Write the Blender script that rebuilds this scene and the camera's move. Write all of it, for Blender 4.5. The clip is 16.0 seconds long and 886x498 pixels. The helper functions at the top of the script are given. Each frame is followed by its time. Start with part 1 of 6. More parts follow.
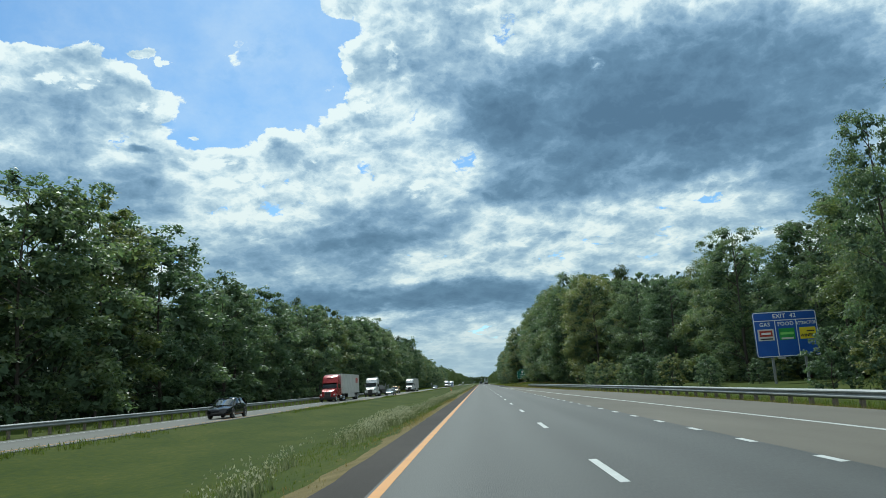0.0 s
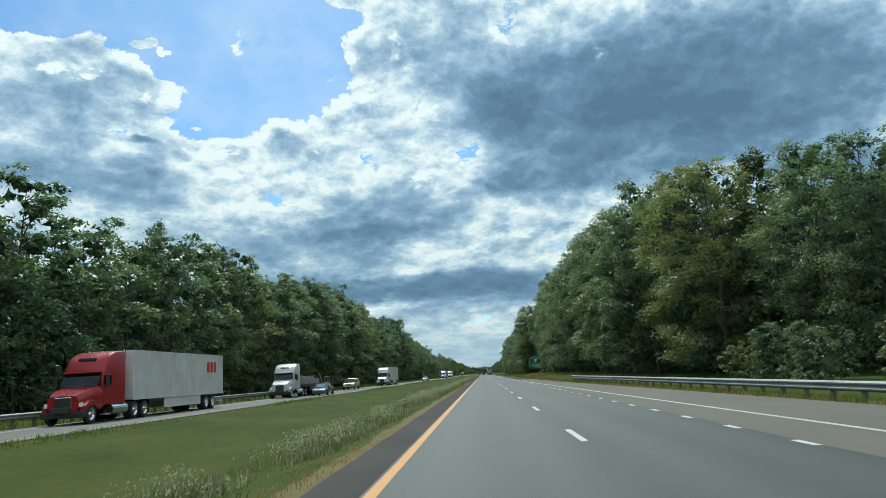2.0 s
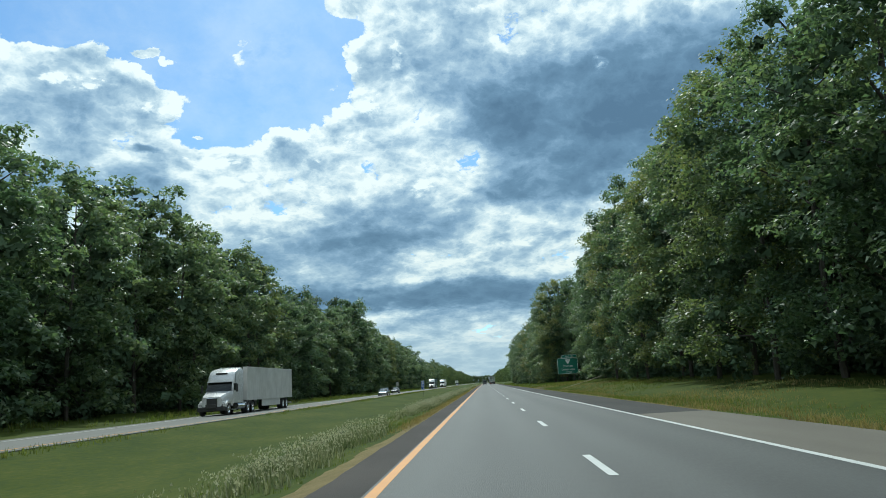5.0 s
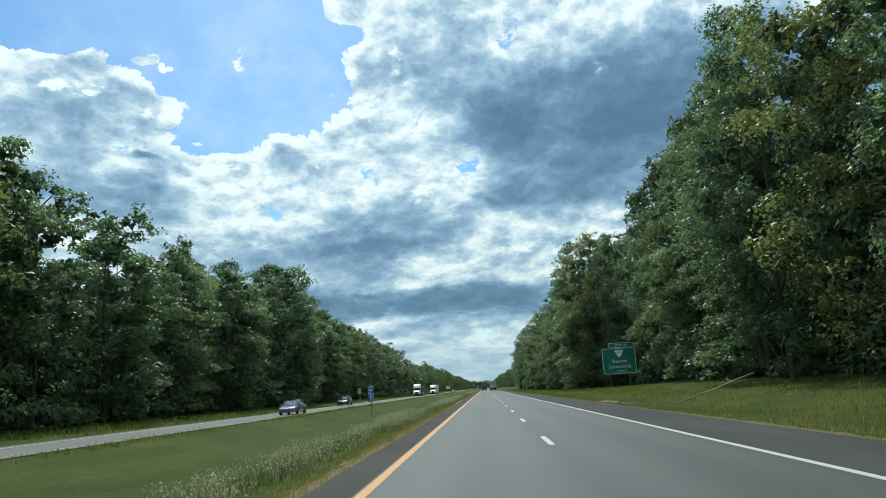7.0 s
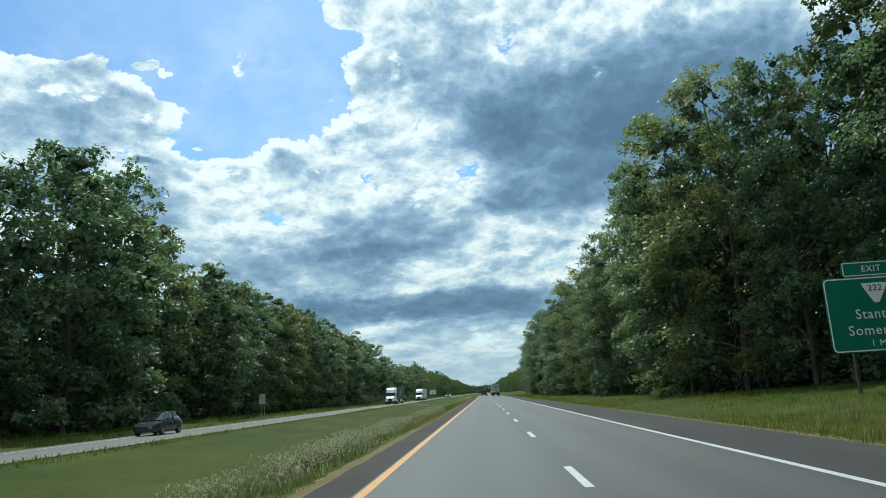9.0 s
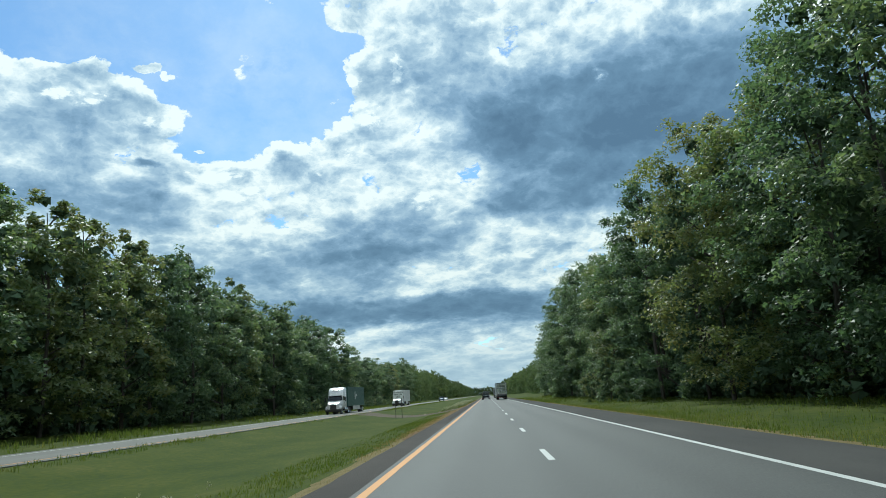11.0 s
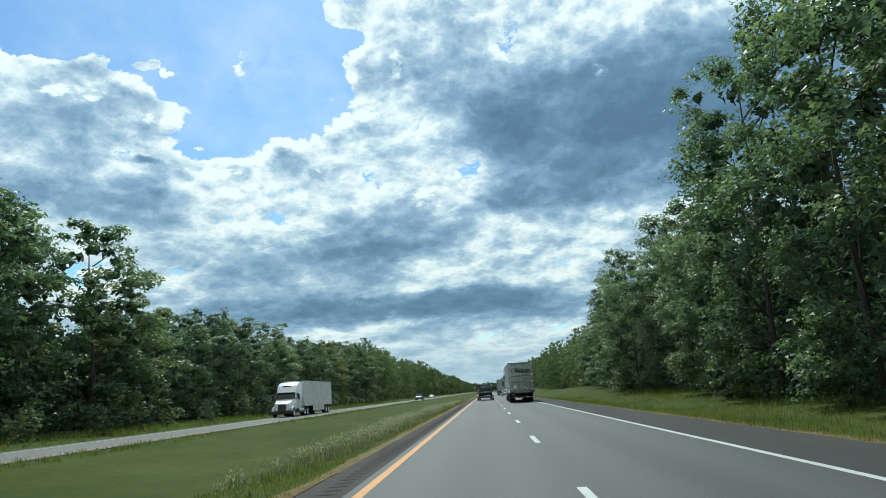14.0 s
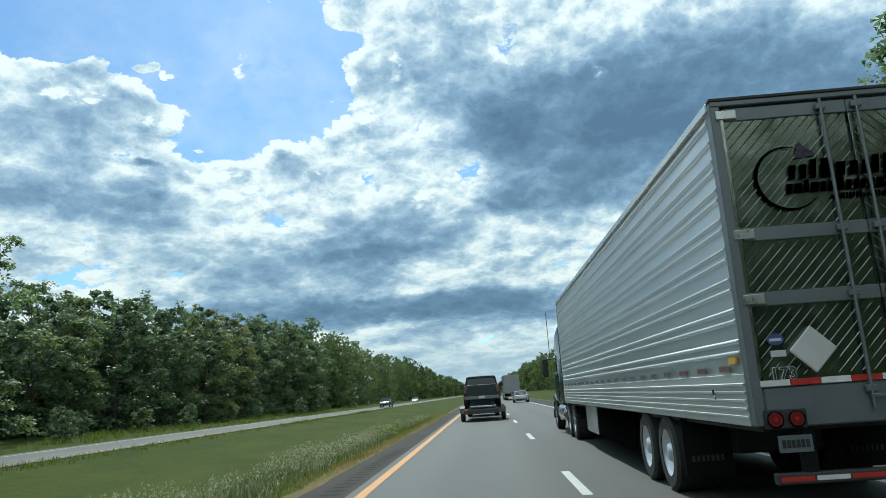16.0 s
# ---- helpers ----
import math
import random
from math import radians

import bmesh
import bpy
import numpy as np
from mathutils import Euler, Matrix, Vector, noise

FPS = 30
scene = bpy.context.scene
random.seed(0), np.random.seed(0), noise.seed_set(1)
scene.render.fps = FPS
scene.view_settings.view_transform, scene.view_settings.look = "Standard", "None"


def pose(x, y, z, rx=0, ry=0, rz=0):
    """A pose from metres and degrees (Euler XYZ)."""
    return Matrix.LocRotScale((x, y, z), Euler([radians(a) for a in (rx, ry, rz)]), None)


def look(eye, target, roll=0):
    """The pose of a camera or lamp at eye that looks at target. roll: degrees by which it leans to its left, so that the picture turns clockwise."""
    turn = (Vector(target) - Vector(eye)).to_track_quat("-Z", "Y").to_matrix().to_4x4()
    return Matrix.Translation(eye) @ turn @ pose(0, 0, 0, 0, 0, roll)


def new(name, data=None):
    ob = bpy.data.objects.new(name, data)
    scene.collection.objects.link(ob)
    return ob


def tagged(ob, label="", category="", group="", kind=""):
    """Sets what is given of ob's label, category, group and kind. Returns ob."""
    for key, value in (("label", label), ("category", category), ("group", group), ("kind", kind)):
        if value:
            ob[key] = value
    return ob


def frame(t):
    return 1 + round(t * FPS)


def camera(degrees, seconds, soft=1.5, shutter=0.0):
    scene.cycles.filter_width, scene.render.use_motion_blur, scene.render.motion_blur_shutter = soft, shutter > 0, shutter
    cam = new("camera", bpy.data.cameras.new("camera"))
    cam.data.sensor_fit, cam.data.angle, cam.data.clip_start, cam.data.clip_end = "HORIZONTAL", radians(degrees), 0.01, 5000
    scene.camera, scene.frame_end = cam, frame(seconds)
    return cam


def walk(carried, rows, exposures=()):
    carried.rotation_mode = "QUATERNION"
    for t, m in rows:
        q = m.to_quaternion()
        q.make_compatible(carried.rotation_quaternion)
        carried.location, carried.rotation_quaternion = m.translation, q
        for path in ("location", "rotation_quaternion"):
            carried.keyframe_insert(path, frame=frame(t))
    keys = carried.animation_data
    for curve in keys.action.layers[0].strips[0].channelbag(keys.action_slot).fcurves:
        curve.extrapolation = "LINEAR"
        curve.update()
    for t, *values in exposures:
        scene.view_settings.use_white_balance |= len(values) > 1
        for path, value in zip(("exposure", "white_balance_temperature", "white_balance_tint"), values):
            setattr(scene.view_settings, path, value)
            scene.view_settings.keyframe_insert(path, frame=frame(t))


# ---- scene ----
# camera and its drive along the left lane
cam = camera(63.58, 16.0, soft=0.9)
PATH = [
    (0.0, pose(-0.11, -1.47, 1.49, 100.77, 3.35, 2.96)),
    (0.5, pose(-0.12, 15.65, 1.49, 100.55, 3.35, 3.06)),
    (1.0, pose(-0.12, 32.78, 1.49, 100.20, 3.35, 3.16)),
    (1.5, pose(-0.13, 49.91, 1.49, 99.97, 3.25, 3.06)),
    (2.0, pose(-0.15, 67.03, 1.49, 100.03, 3.25, 3.16)),
    (2.5, pose(-0.18, 84.16, 1.49, 100.07, 3.15, 3.26)),
    (3.0, pose(-0.20, 101.28, 1.49, 100.18, 3.15, 3.26)),
    (3.5, pose(-0.16, 118.41, 1.49, 100.25, 3.17, 3.26)),
    (4.0, pose(-0.12, 135.53, 1.49, 100.41, 3.20, 3.26)),
    (6.5, pose(0.19, 217.46, 1.49, 101.06, 3.42, 3.26)),
    (7.0, pose(0.25, 234.49, 1.49, 101.17, 3.45, 3.26)),
    (7.5, pose(0.28, 251.51, 1.49, 101.33, 3.48, 3.26)),
    (8.0, pose(0.31, 268.54, 1.49, 101.40, 3.50, 3.26)),
    (8.5, pose(0.35, 285.56, 1.49, 101.54, 3.52, 3.26)),
    (9.0, pose(0.37, 302.59, 1.49, 101.53, 3.55, 3.26)),
    (11.5, pose(0.51, 388.07, 1.49, 101.75, 3.61, 3.46)),
    (12.0, pose(0.52, 405.75, 1.49, 101.64, 3.63, 3.46)),
    (12.5, pose(0.53, 423.42, 1.49, 101.55, 3.65, 3.46)),
    (13.0, pose(0.53, 441.10, 1.49, 101.59, 3.65, 3.46)),
    (13.5, pose(0.54, 458.77, 1.49, 101.51, 3.65, 3.46)),
    (14.0, pose(0.54, 476.45, 1.49, 101.42, 3.75, 3.46)),
    (14.5, pose(0.54, 494.12, 1.49, 101.43, 3.85, 3.46)),
    (15.0, pose(0.54, 511.80, 1.49, 101.52, 3.85, 3.46)),
    (15.5, pose(0.55, 529.47, 1.49, 101.52, 3.85, 3.46)),
    (16.0, pose(0.55, 547.15, 1.49, 101.59, 3.85, 3.46)),
]
walk(cam, PATH, exposures=[(0.0, -0.12, 5900, -4.0), (1.5, -0.1, 5900, -4.0), (3.0, 0.0, 5900, -4.0), (16.0, 0.0, 5900, -4.0)])

# ------------------------------------------------------------------ sky and sun
SUN_DIR = Vector((-0.74, 3.43, 4.2)).normalized()
SUN_EL = math.asin(SUN_DIR.z)
SUN_AZ = math.atan2(SUN_DIR.x, SUN_DIR.y)
HOLES = [  # azimuth, elevation, radii in degrees, weight: gaps of blue sky
    (-28.4, 28.2, 11.8, 3.0, -1.3),
    (-18.9, 26.8, 8.9, 4.4, -1.2),
    (-14.3, 23.6, 4.9, 4.0, -1.2),
    (-20.0, 21.1, 4.2, 2.3, -0.9),
    (-22.8, 24.7, 4.9, 2.0, -0.8),
    (-33.7, 26.6, 5.4, 1.6, -0.9),
    (-10.9, 27.7, 2.9, 1.4, -0.7),
    (15.8, 12.8, 4.4, 0.9, -0.25),
    (-18.0, 19.1, 2.0, 1.5, -0.5),
]
PUFFS = [  # small clouds and veils in the gaps
    (-25.9, 25.4, 1.5, 0.5, 1.2),
    (-24.4, 24.8, 0.8, 0.35, 0.9),
    (-21.7, 20.0, 0.7, 0.3, 0.9),
    (-18.0, 24.8, 1.6, 5.3, 0.22),
    (-9.0, 24.8, 1.2, 1.0, 0.7),
    (-11.5, 23.6, 0.8, 0.4, 0.6),
]
THICK = [  # thick cloud that shades itself
    (-31.5, 19.6, 4.2, 1.6, 0.19),
    (-31.0, 15.5, 6.6, 2.2, 0.31),
    (-24.4, 16.7, 2.1, 0.9, 0.25),
    (-25.3, 18.6, 1.1, 0.4, 0.6),
    (-24.0, 14.4, 2.9, 1.7, 0.19),
    (-8.7, 12.6, 6.9, 1.9, 0.26),
    (-13.7, 10.0, 6.3, 2.0, 0.25),
    (-11.2, 7.1, 8.1, 1.1, 0.48),
    (1.5, 6.6, 6.7, 1.3, 0.62),
    (-16.4, 6.6, 6.1, 2.2, 0.25),
    (8.4, 21.4, 8.4, 3.6, 0.72),
    (15.2, 17.6, 6.2, 3.6, 0.6),
    (2.3, 20.0, 2.8, 2.6, 0.35),
    (5.9, 15.4, 5.4, 1.9, 0.55),
    (-0.8, 25.5, 2.9, 3.3, 0.19),
    (24.5, 19.6, 7.7, 5.0, 0.7),
    (16.9, 24.0, 5.0, 2.0, 0.35),
    (27.2, 12.5, 4.6, 2.3, 0.35),
    (-4.6, 11.5, 4.1, 0.9, 0.15),
]
SUNLIT = [  # thin sunlit cloud, high and low in the sky
    (-12.3, 29.5, 4.9, 1.6, 0.85),
    (-6.0, 28.2, 2.9, 1.6, 0.7),
    (-5.5, 25.3, 2.0, 2.1, 0.8),
    (-7.8, 22.1, 2.6, 1.2, 0.9),
    (-3.8, 20.6, 2.4, 1.2, 0.7),
    (-0.4, 19.1, 1.0, 0.9, 0.8),
    (-9.8, 19.3, 3.8, 1.4, 0.95),
    (-12.7, 16.9, 5.6, 1.2, 0.85),
    (-18.5, 15.8, 3.3, 1.9, 0.95),
    (-21.5, 17.9, 3.2, 0.9, 0.9),
    (-30.1, 22.5, 4.8, 0.9, 0.8),
    (-25.7, 21.2, 2.9, 0.7, 0.9),
    (-34.9, 22.6, 1.8, 1.5, 0.6),
    (-3.2, 15.9, 2.8, 1.0, 0.9),
    (0.7, 14.1, 2.8, 0.8, 0.8),
    (5.5, 25.3, 1.2, 0.6, 0.8),
    (11.4, 24.1, 0.9, 0.6, 0.95),
    (1.5, 29.5, 3.4, 1.2, 0.85),
    (9.1, 27.8, 4.4, 1.3, 0.85),
]
SUNLIT_LOW = [
    (4.1, 10.9, 4.0, 0.6, 0.8),
    (8.3, 12.2, 4.8, 0.7, 0.6),
    (-7.4, 9.9, 1.6, 0.5, 0.95),
    (-4.2, 8.1, 1.9, 0.5, 0.85),
    (-2.1, 10.3, 2.1, 1.0, 0.45),
    (-3.3, 2.4, 10.2, 1.3, 0.25),
    (-6.8, 4.6, 2.2, 0.3, 0.5),
    (0.1, 6.2, 1.8, 0.3, 0.4),
    (-26.1, 17.9, 1.1, 0.3, 0.8),
    (-18.1, 13.6, 2.6, 1.3, 0.6),
    (18.9, 14.0, 4.7, 0.7, 0.4),
]


class Nodes:
    """Short hand for building node trees."""

    def __init__(self, tree):
        self.t = tree
        tree.nodes.clear()

    def add(self, kind, **inputs):
        n = self.t.nodes.new(kind)
        return n

    def plug(self, sock, v):
        if hasattr(v, "is_output"):
            self.t.links.new(v, sock)
        else:
            sock.default_value = v

    def math(self, op, a, b=0.0, c=None, clamp=False):
        n = self.t.nodes.new("ShaderNodeMath")
        n.operation, n.use_clamp = op, clamp
        self.plug(n.inputs[0], a)
        self.plug(n.inputs[1], b)
        if c is not None:
            self.plug(n.inputs[2], c)
        return n.outputs[0]

    def vec(self, op, a, b=(0, 0, 0), c=None):
        n = self.t.nodes.new("ShaderNodeVectorMath")
        n.operation = op
        self.plug(n.inputs[0], a)
        self.plug(n.inputs[1], b)
        if c is not None:
            self.plug(n.inputs[2], c)
        return n.outputs[1] if op in ("LENGTH", "DISTANCE", "DOT_PRODUCT") else n.outputs[0]

    def noise(self, v, scale, detail=4.0, rough=0.55, color=False, distortion=0.0):
        n = self.t.nodes.new("ShaderNodeTexNoise")
        self.plug(n.inputs["Vector"], v)
        n.inputs["Scale"].default_value, n.inputs["Detail"].default_value = scale, detail
        n.inputs["Roughness"].default_value = rough
        n.inputs["Distortion"].default_value = distortion
        return n.outputs["Color" if color else "Fac"]

    def ramp(self, f, stops):
        n = self.t.nodes.new("ShaderNodeValToRGB")
        while len(n.color_ramp.elements) < len(stops):
            n.color_ramp.elements.new(0.5)
        for e, (p, c) in zip(n.color_ramp.elements, stops):
            e.position, e.color = p, (*c, 1)
        self.plug(n.inputs[0], f)
        return n.outputs[0]

    def span(self, v, a, b, lo=0.0, hi=1.0, smooth=True):
        n = self.t.nodes.new("ShaderNodeMapRange")
        n.interpolation_type = "SMOOTHSTEP" if smooth else "LINEAR"
        self.plug(n.inputs[0], v)
        for i, q in enumerate((a, b, lo, hi)):
            self.plug(n.inputs[1 + i], q)
        return n.outputs[0]

    def mix(self, f, a, b, mode="MIX"):
        n = self.t.nodes.new("ShaderNodeMix")
        n.data_type, n.blend_type = "RGBA", mode
        self.plug(n.inputs[0], f)
        for s, v in ((n.inputs[6], a), (n.inputs[7], b)):
            self.plug(s, (*v, 1) if isinstance(v, tuple) and len(v) == 3 else v)
        return n.outputs[2]


def build_world():
    w = bpy.data.worlds.new("sky")
    scene.world = w
    w.use_nodes = True
    g = Nodes(w.node_tree)
    co = g.add("ShaderNodeTexCoord").outputs["Generated"]
    d = g.vec("NORMALIZE", co)
    sep = g.add("ShaderNodeSeparateXYZ")
    g.plug(sep.inputs[0], d)
    dx, dy, dz = sep.outputs
    sky = g.add("ShaderNodeTexSky")
    sky.sky_type, sky.sun_disc = "NISHITA", False
    sky.sun_elevation, sky.sun_rotation = SUN_EL, SUN_AZ
    sky.air_density, sky.dust_density, sky.ozone_density = 1.0, 0.6, 1.5
    blue = g.mix(1.0, sky.outputs[0], (0.085, 0.110, 0.130), "MULTIPLY")
    az = g.math("MULTIPLY", g.math("ARCTAN2", dx, dy), 57.2958)
    el = g.math("MULTIPLY", g.math("ARCSINE", dz), 57.2958)
    comb = g.add("ShaderNodeCombineXYZ")
    g.plug(comb.inputs[0], az)
    g.plug(comb.inputs[1], el)
    # cloud texture, drawn out towards the horizon
    high = g.math("MULTIPLY", g.math("SQRT", g.math("ADD", g.math("MAXIMUM", dz, 0.0), 0.03)), 1.9)
    wide = g.add("ShaderNodeCombineXYZ")
    g.plug(wide.inputs[0], dx)
    g.plug(wide.inputs[1], dy)
    g.plug(wide.inputs[2], high)
    flat = wide.outputs[0]
    warp = g.vec("SUBTRACT", g.noise(flat, 9.0, 9.0, 0.62, color=True), (0.5, 0.5, 0.5))
    pos = g.vec("MULTIPLY_ADD", warp, (5.5, 3.6, 0.0), comb.outputs[0])

    def bumps(rows, start, edge=1.3):
        total = start
        for a, e, ra, re, wt in rows:
            q = g.vec("MULTIPLY_ADD", pos, (1 / ra, 1 / re, 0), (-a / ra, -e / re, 0))
            total = g.math("ADD", total, g.span(g.vec("LENGTH", q), edge, 0.35, 0.0, wt))
        return total

    bent = g.vec("MULTIPLY_ADD", warp, (0.06, 0.06, 0.06), flat)

    def billow(v, scale):
        n = g.add("ShaderNodeTexVoronoi")
        n.feature = "F1"
        g.plug(n.inputs["Vector"], v)
        n.inputs["Scale"].default_value, n.inputs["Detail"].default_value = scale, 5.0
        n.inputs["Roughness"].default_value = 0.6
        return g.math("SUBTRACT", 0.5, n.outputs["Distance"])

    # how thick the cloud is: rolling noise with heaped heads, opened and closed by the lists above
    heap = billow(bent, 13.0)
    above = billow(g.vec("ADD", bent, (-0.003, 0.006, 0.018)), 13.0)
    lit = g.math("SUBTRACT", heap, above)
    roll = g.math("SUBTRACT", g.noise(flat, 6.0, 12.0, 0.62, distortion=0.3), 0.5)
    fine = g.math("SUBTRACT", g.noise(bent, 16.0, 10.0, 0.6), 0.5)
    away = g.span(g.vec("DOT_PRODUCT", d, tuple(SUN_DIR)), 0.45, -0.35, 0.0, 0.6)
    rough = g.math("ADD", g.math("MULTIPLY", fine, 1.25), g.math("MULTIPLY", heap, 0.75))
    depth = g.math("MULTIPLY_ADD", roll, 0.85, 0.66)
    depth = g.math("MULTIPLY_ADD", heap, 0.22, depth)
    depth = g.math("MULTIPLY_ADD", fine, 0.22, depth)
    depth = bumps(THICK, bumps(HOLES, depth), 1.6)
    puff = g.math("MULTIPLY_ADD", g.math("MINIMUM", bumps(PUFFS, 0.0), 1.0), 0.75, -0.3)
    depth = g.math("MAXIMUM", depth, puff)
    # sunlit heads with crisp, heaped outlines
    sunny = g.math("ADD", bumps(SUNLIT_LOW, bumps(SUNLIT, bumps(PUFFS, 0.0))), g.math("MULTIPLY_ADD", roll, 0.6, rough))
    sunny = g.math("MAXIMUM", g.span(sunny, 0.42, 0.68), g.span(sunny, 0.05, 0.8, 0.0, 0.55))
    bright = g.math("MULTIPLY_ADD", fine, 0.75, g.math("MULTIPLY_ADD", roll, 0.25, 0.17))
    shade = g.math("MULTIPLY_ADD", g.math("SUBTRACT", bright, depth), g.math("MULTIPLY", sunny, 0.92), depth)
    edge = g.math("MAXIMUM", g.math("MULTIPLY_ADD", rough, 0.62, g.math("ADD", depth, 0.31)), g.math("MULTIPLY_ADD", sunny, 0.5, -0.2))
    mask = g.span(edge, 0.02, 0.16)
    # light shines through the thin outer rims
    rim = g.span(edge, 0.12, 0.75, 0.75, 0.0)
    shade = g.math("MULTIPLY_ADD", g.math("SUBTRACT", 0.20, shade), rim, shade)
    veil = g.math("MULTIPLY", g.span(g.noise(flat, 4.0, 8.0, 0.65), 0.42, 0.72), 0.26)
    mask = g.math("MAXIMUM", mask, veil)
    shade = g.math("MULTIPLY_ADD", lit, -0.6, shade)
    shade = g.math("SUBTRACT", shade, g.math("MULTIPLY", away, 0.45))
    tint = g.ramp(g.math("MULTIPLY", shade, 0.65), [
        (0.0, (0.98, 0.99, 0.98)), (0.13, (0.98, 0.99, 0.985)), (0.22, (0.74, 0.82, 0.885)), (0.34, (0.47, 0.59, 0.72)), (0.50, (0.295, 0.42, 0.58)),
        (0.70, (0.185, 0.29, 0.425)), (1.0, (0.125, 0.205, 0.315))])
    tint = g.mix(1.0, tint, g.mix(away, (1.0, 1.0, 1.0), (1.65, 1.62, 1.58)), "MULTIPLY")
    tint = g.mix(g.span(el, 22.0, 6.0, 0.0, 0.8), tint, g.mix(1.0, tint, (0.92, 0.92, 0.89), "MULTIPLY"))
    tint = g.mix(g.span(el, 6.0, 1.0, 0.0, 0.7), tint, (0.46, 0.56, 0.635))
    sky_all = g.mix(mask, blue, tint)
    low = g.span(el, 1.0, -3.0)
    sky_all = g.mix(low, sky_all, (0.10, 0.12, 0.11))
    bg = g.add("ShaderNodeBackground")
    g.plug(bg.inputs[0], sky_all)
    bg.inputs[1].default_value = 1.0
    out = g.add("ShaderNodeOutputWorld")
    g.plug(out.inputs[0], bg.outputs[0])


build_world()
sun = new("sun", bpy.data.lights.new("sun", "SUN"))
sun.data.energy, sun.data.angle, sun.data.color = 3.6, radians(0.6), (1.0, 0.95, 0.86)
sun.matrix_world = look(SUN_DIR * 300, (0, 0, 0))


# ------------------------------------------------------------------ materials
def surf(name, stops, scale=1.0, rough=0.6, metal=0.0, bump=0.0, fine=8.0, grain=0.15, stretch=(1, 1, 1), rand=0.0,
         island=0.0, spec=0.5, trans=0.0, tracks=0.0):
    """Colour from noise at two scales over object space, with grain and relief."""
    m = bpy.data.materials.new(name)
    m.use_nodes = True
    g = Nodes(m.node_tree)
    co = g.add("ShaderNodeTexCoord").outputs["Object"]
    p = g.vec("MULTIPLY", co, stretch)
    a = g.noise(p, scale, 5.0, 0.6)
    b = g.noise(p, scale * fine, 4.0, 0.6)
    f = g.math("ADD", g.math("MULTIPLY", a, 1.0 - grain), g.math("MULTIPLY", b, grain))
    f = g.span(f, 0.3, 0.7, smooth=False)
    if tracks:
        sx = g.add("ShaderNodeSeparateXYZ")
        g.plug(sx.inputs[0], co)
        wave = g.math("COSINE", g.math("MULTIPLY_ADD", sx.outputs[0], 3.49, -0.2))
        f = g.math("ADD", f, g.math("MULTIPLY", wave, -tracks))
    if rand:
        oi = g.add("ShaderNodeObjectInfo").outputs["Random"]
        f = g.math("ADD", f, g.math("MULTIPLY_ADD", oi, rand * 2, -rand))
    if island:
        ri = g.add("ShaderNodeNewGeometry").outputs["Random Per Island"]
        f = g.math("ADD", f, g.math("MULTIPLY_ADD", ri, island * 2, -island))
    n = len(stops)
    col = g.ramp(f, [(i / max(1, n - 1), c) for i, c in enumerate(stops)])
    s = g.add("ShaderNodeBsdfPrincipled")
    g.plug(s.inputs["Base Color"], col)
    s.inputs["Metallic"].default_value = metal
    s.inputs["Specular IOR Level"].default_value = spec
    g.plug(s.inputs["Roughness"], g.span(b, 0.3, 0.7, max(0.02, rough - 0.08), min(1.0, rough + 0.08), smooth=False))
    if bump:
        bn = g.add("ShaderNodeBump")
        bn.inputs["Strength"].default_value, bn.inputs["Distance"].default_value = bump, 0.02
        g.plug(bn.inputs["Height"], b)
        g.plug(s.inputs["Normal"], bn.outputs[0])
    out = g.add("ShaderNodeOutputMaterial")
    if trans:
        tr = g.add("ShaderNodeBsdfTranslucent")
        g.plug(tr.inputs[0], g.mix(1.0, col, (1.5, 1.55, 0.95), "MULTIPLY"))
        ms = g.add("ShaderNodeMixShader")
        ms.inputs[0].default_value = trans
        g.plug(ms.inputs[1], s.outputs[0])
        g.plug(ms.inputs[2], tr.outputs[0])
        g.plug(out.inputs[0], ms.outputs[0])
    else:
        g.plug(out.inputs[0], s.outputs[0])
    return m


def glass(name, color, rough=0.03):
    m = bpy.data.materials.new(name)
    m.use_nodes = True
    g = Nodes(m.node_tree)
    s = g.add("ShaderNodeBsdfPrincipled")
    s.inputs["Base Color"].default_value = (*color, 1)
    s.inputs["Roughness"].default_value = rough
    s.inputs["Coat Weight"].default_value = 0.6
    out = g.add("ShaderNodeOutputMaterial")
    g.plug(out.inputs[0], s.outputs[0])
    return m


M_ASPHALT = surf("asphalt", [(0.043, 0.045, 0.045), (0.056, 0.0585, 0.058), (0.070, 0.073, 0.072)], 0.25, 0.62, bump=0.25, fine=160,
                 grain=0.35, stretch=(1.6, 0.12, 1), spec=0.3, tracks=0.22)
M_SHOULDER_L = surf("shoulder_asphalt", [(0.040, 0.036, 0.034), (0.058, 0.052, 0.049), (0.078, 0.070, 0.064)], 0.5, 0.9, bump=0.6, fine=90,
                    grain=0.4, stretch=(1, 0.3, 1), spec=0.12)
M_SHOULDER_R = surf("shoulder_tar", [(0.037, 0.037, 0.036), (0.051, 0.050, 0.049), (0.072, 0.070, 0.066)], 0.4, 0.9, bump=0.5, fine=90,
                    grain=0.4, stretch=(1, 0.2, 1), spec=0.15)
M_CONCRETE = surf("pale_concrete", [(0.098, 0.089, 0.075), (0.125, 0.115, 0.097), (0.15, 0.138, 0.116)], 0.35, 0.8, bump=0.3, fine=90, grain=0.3,
                  stretch=(1, 0.2, 1), spec=0.2)
M_OPPOSITE = surf("far_carriageway", [(0.125, 0.125, 0.118), (0.17, 0.168, 0.158)], 0.3, 0.85, bump=0.2, fine=60, stretch=(1, 0.2, 1), spec=0.2)
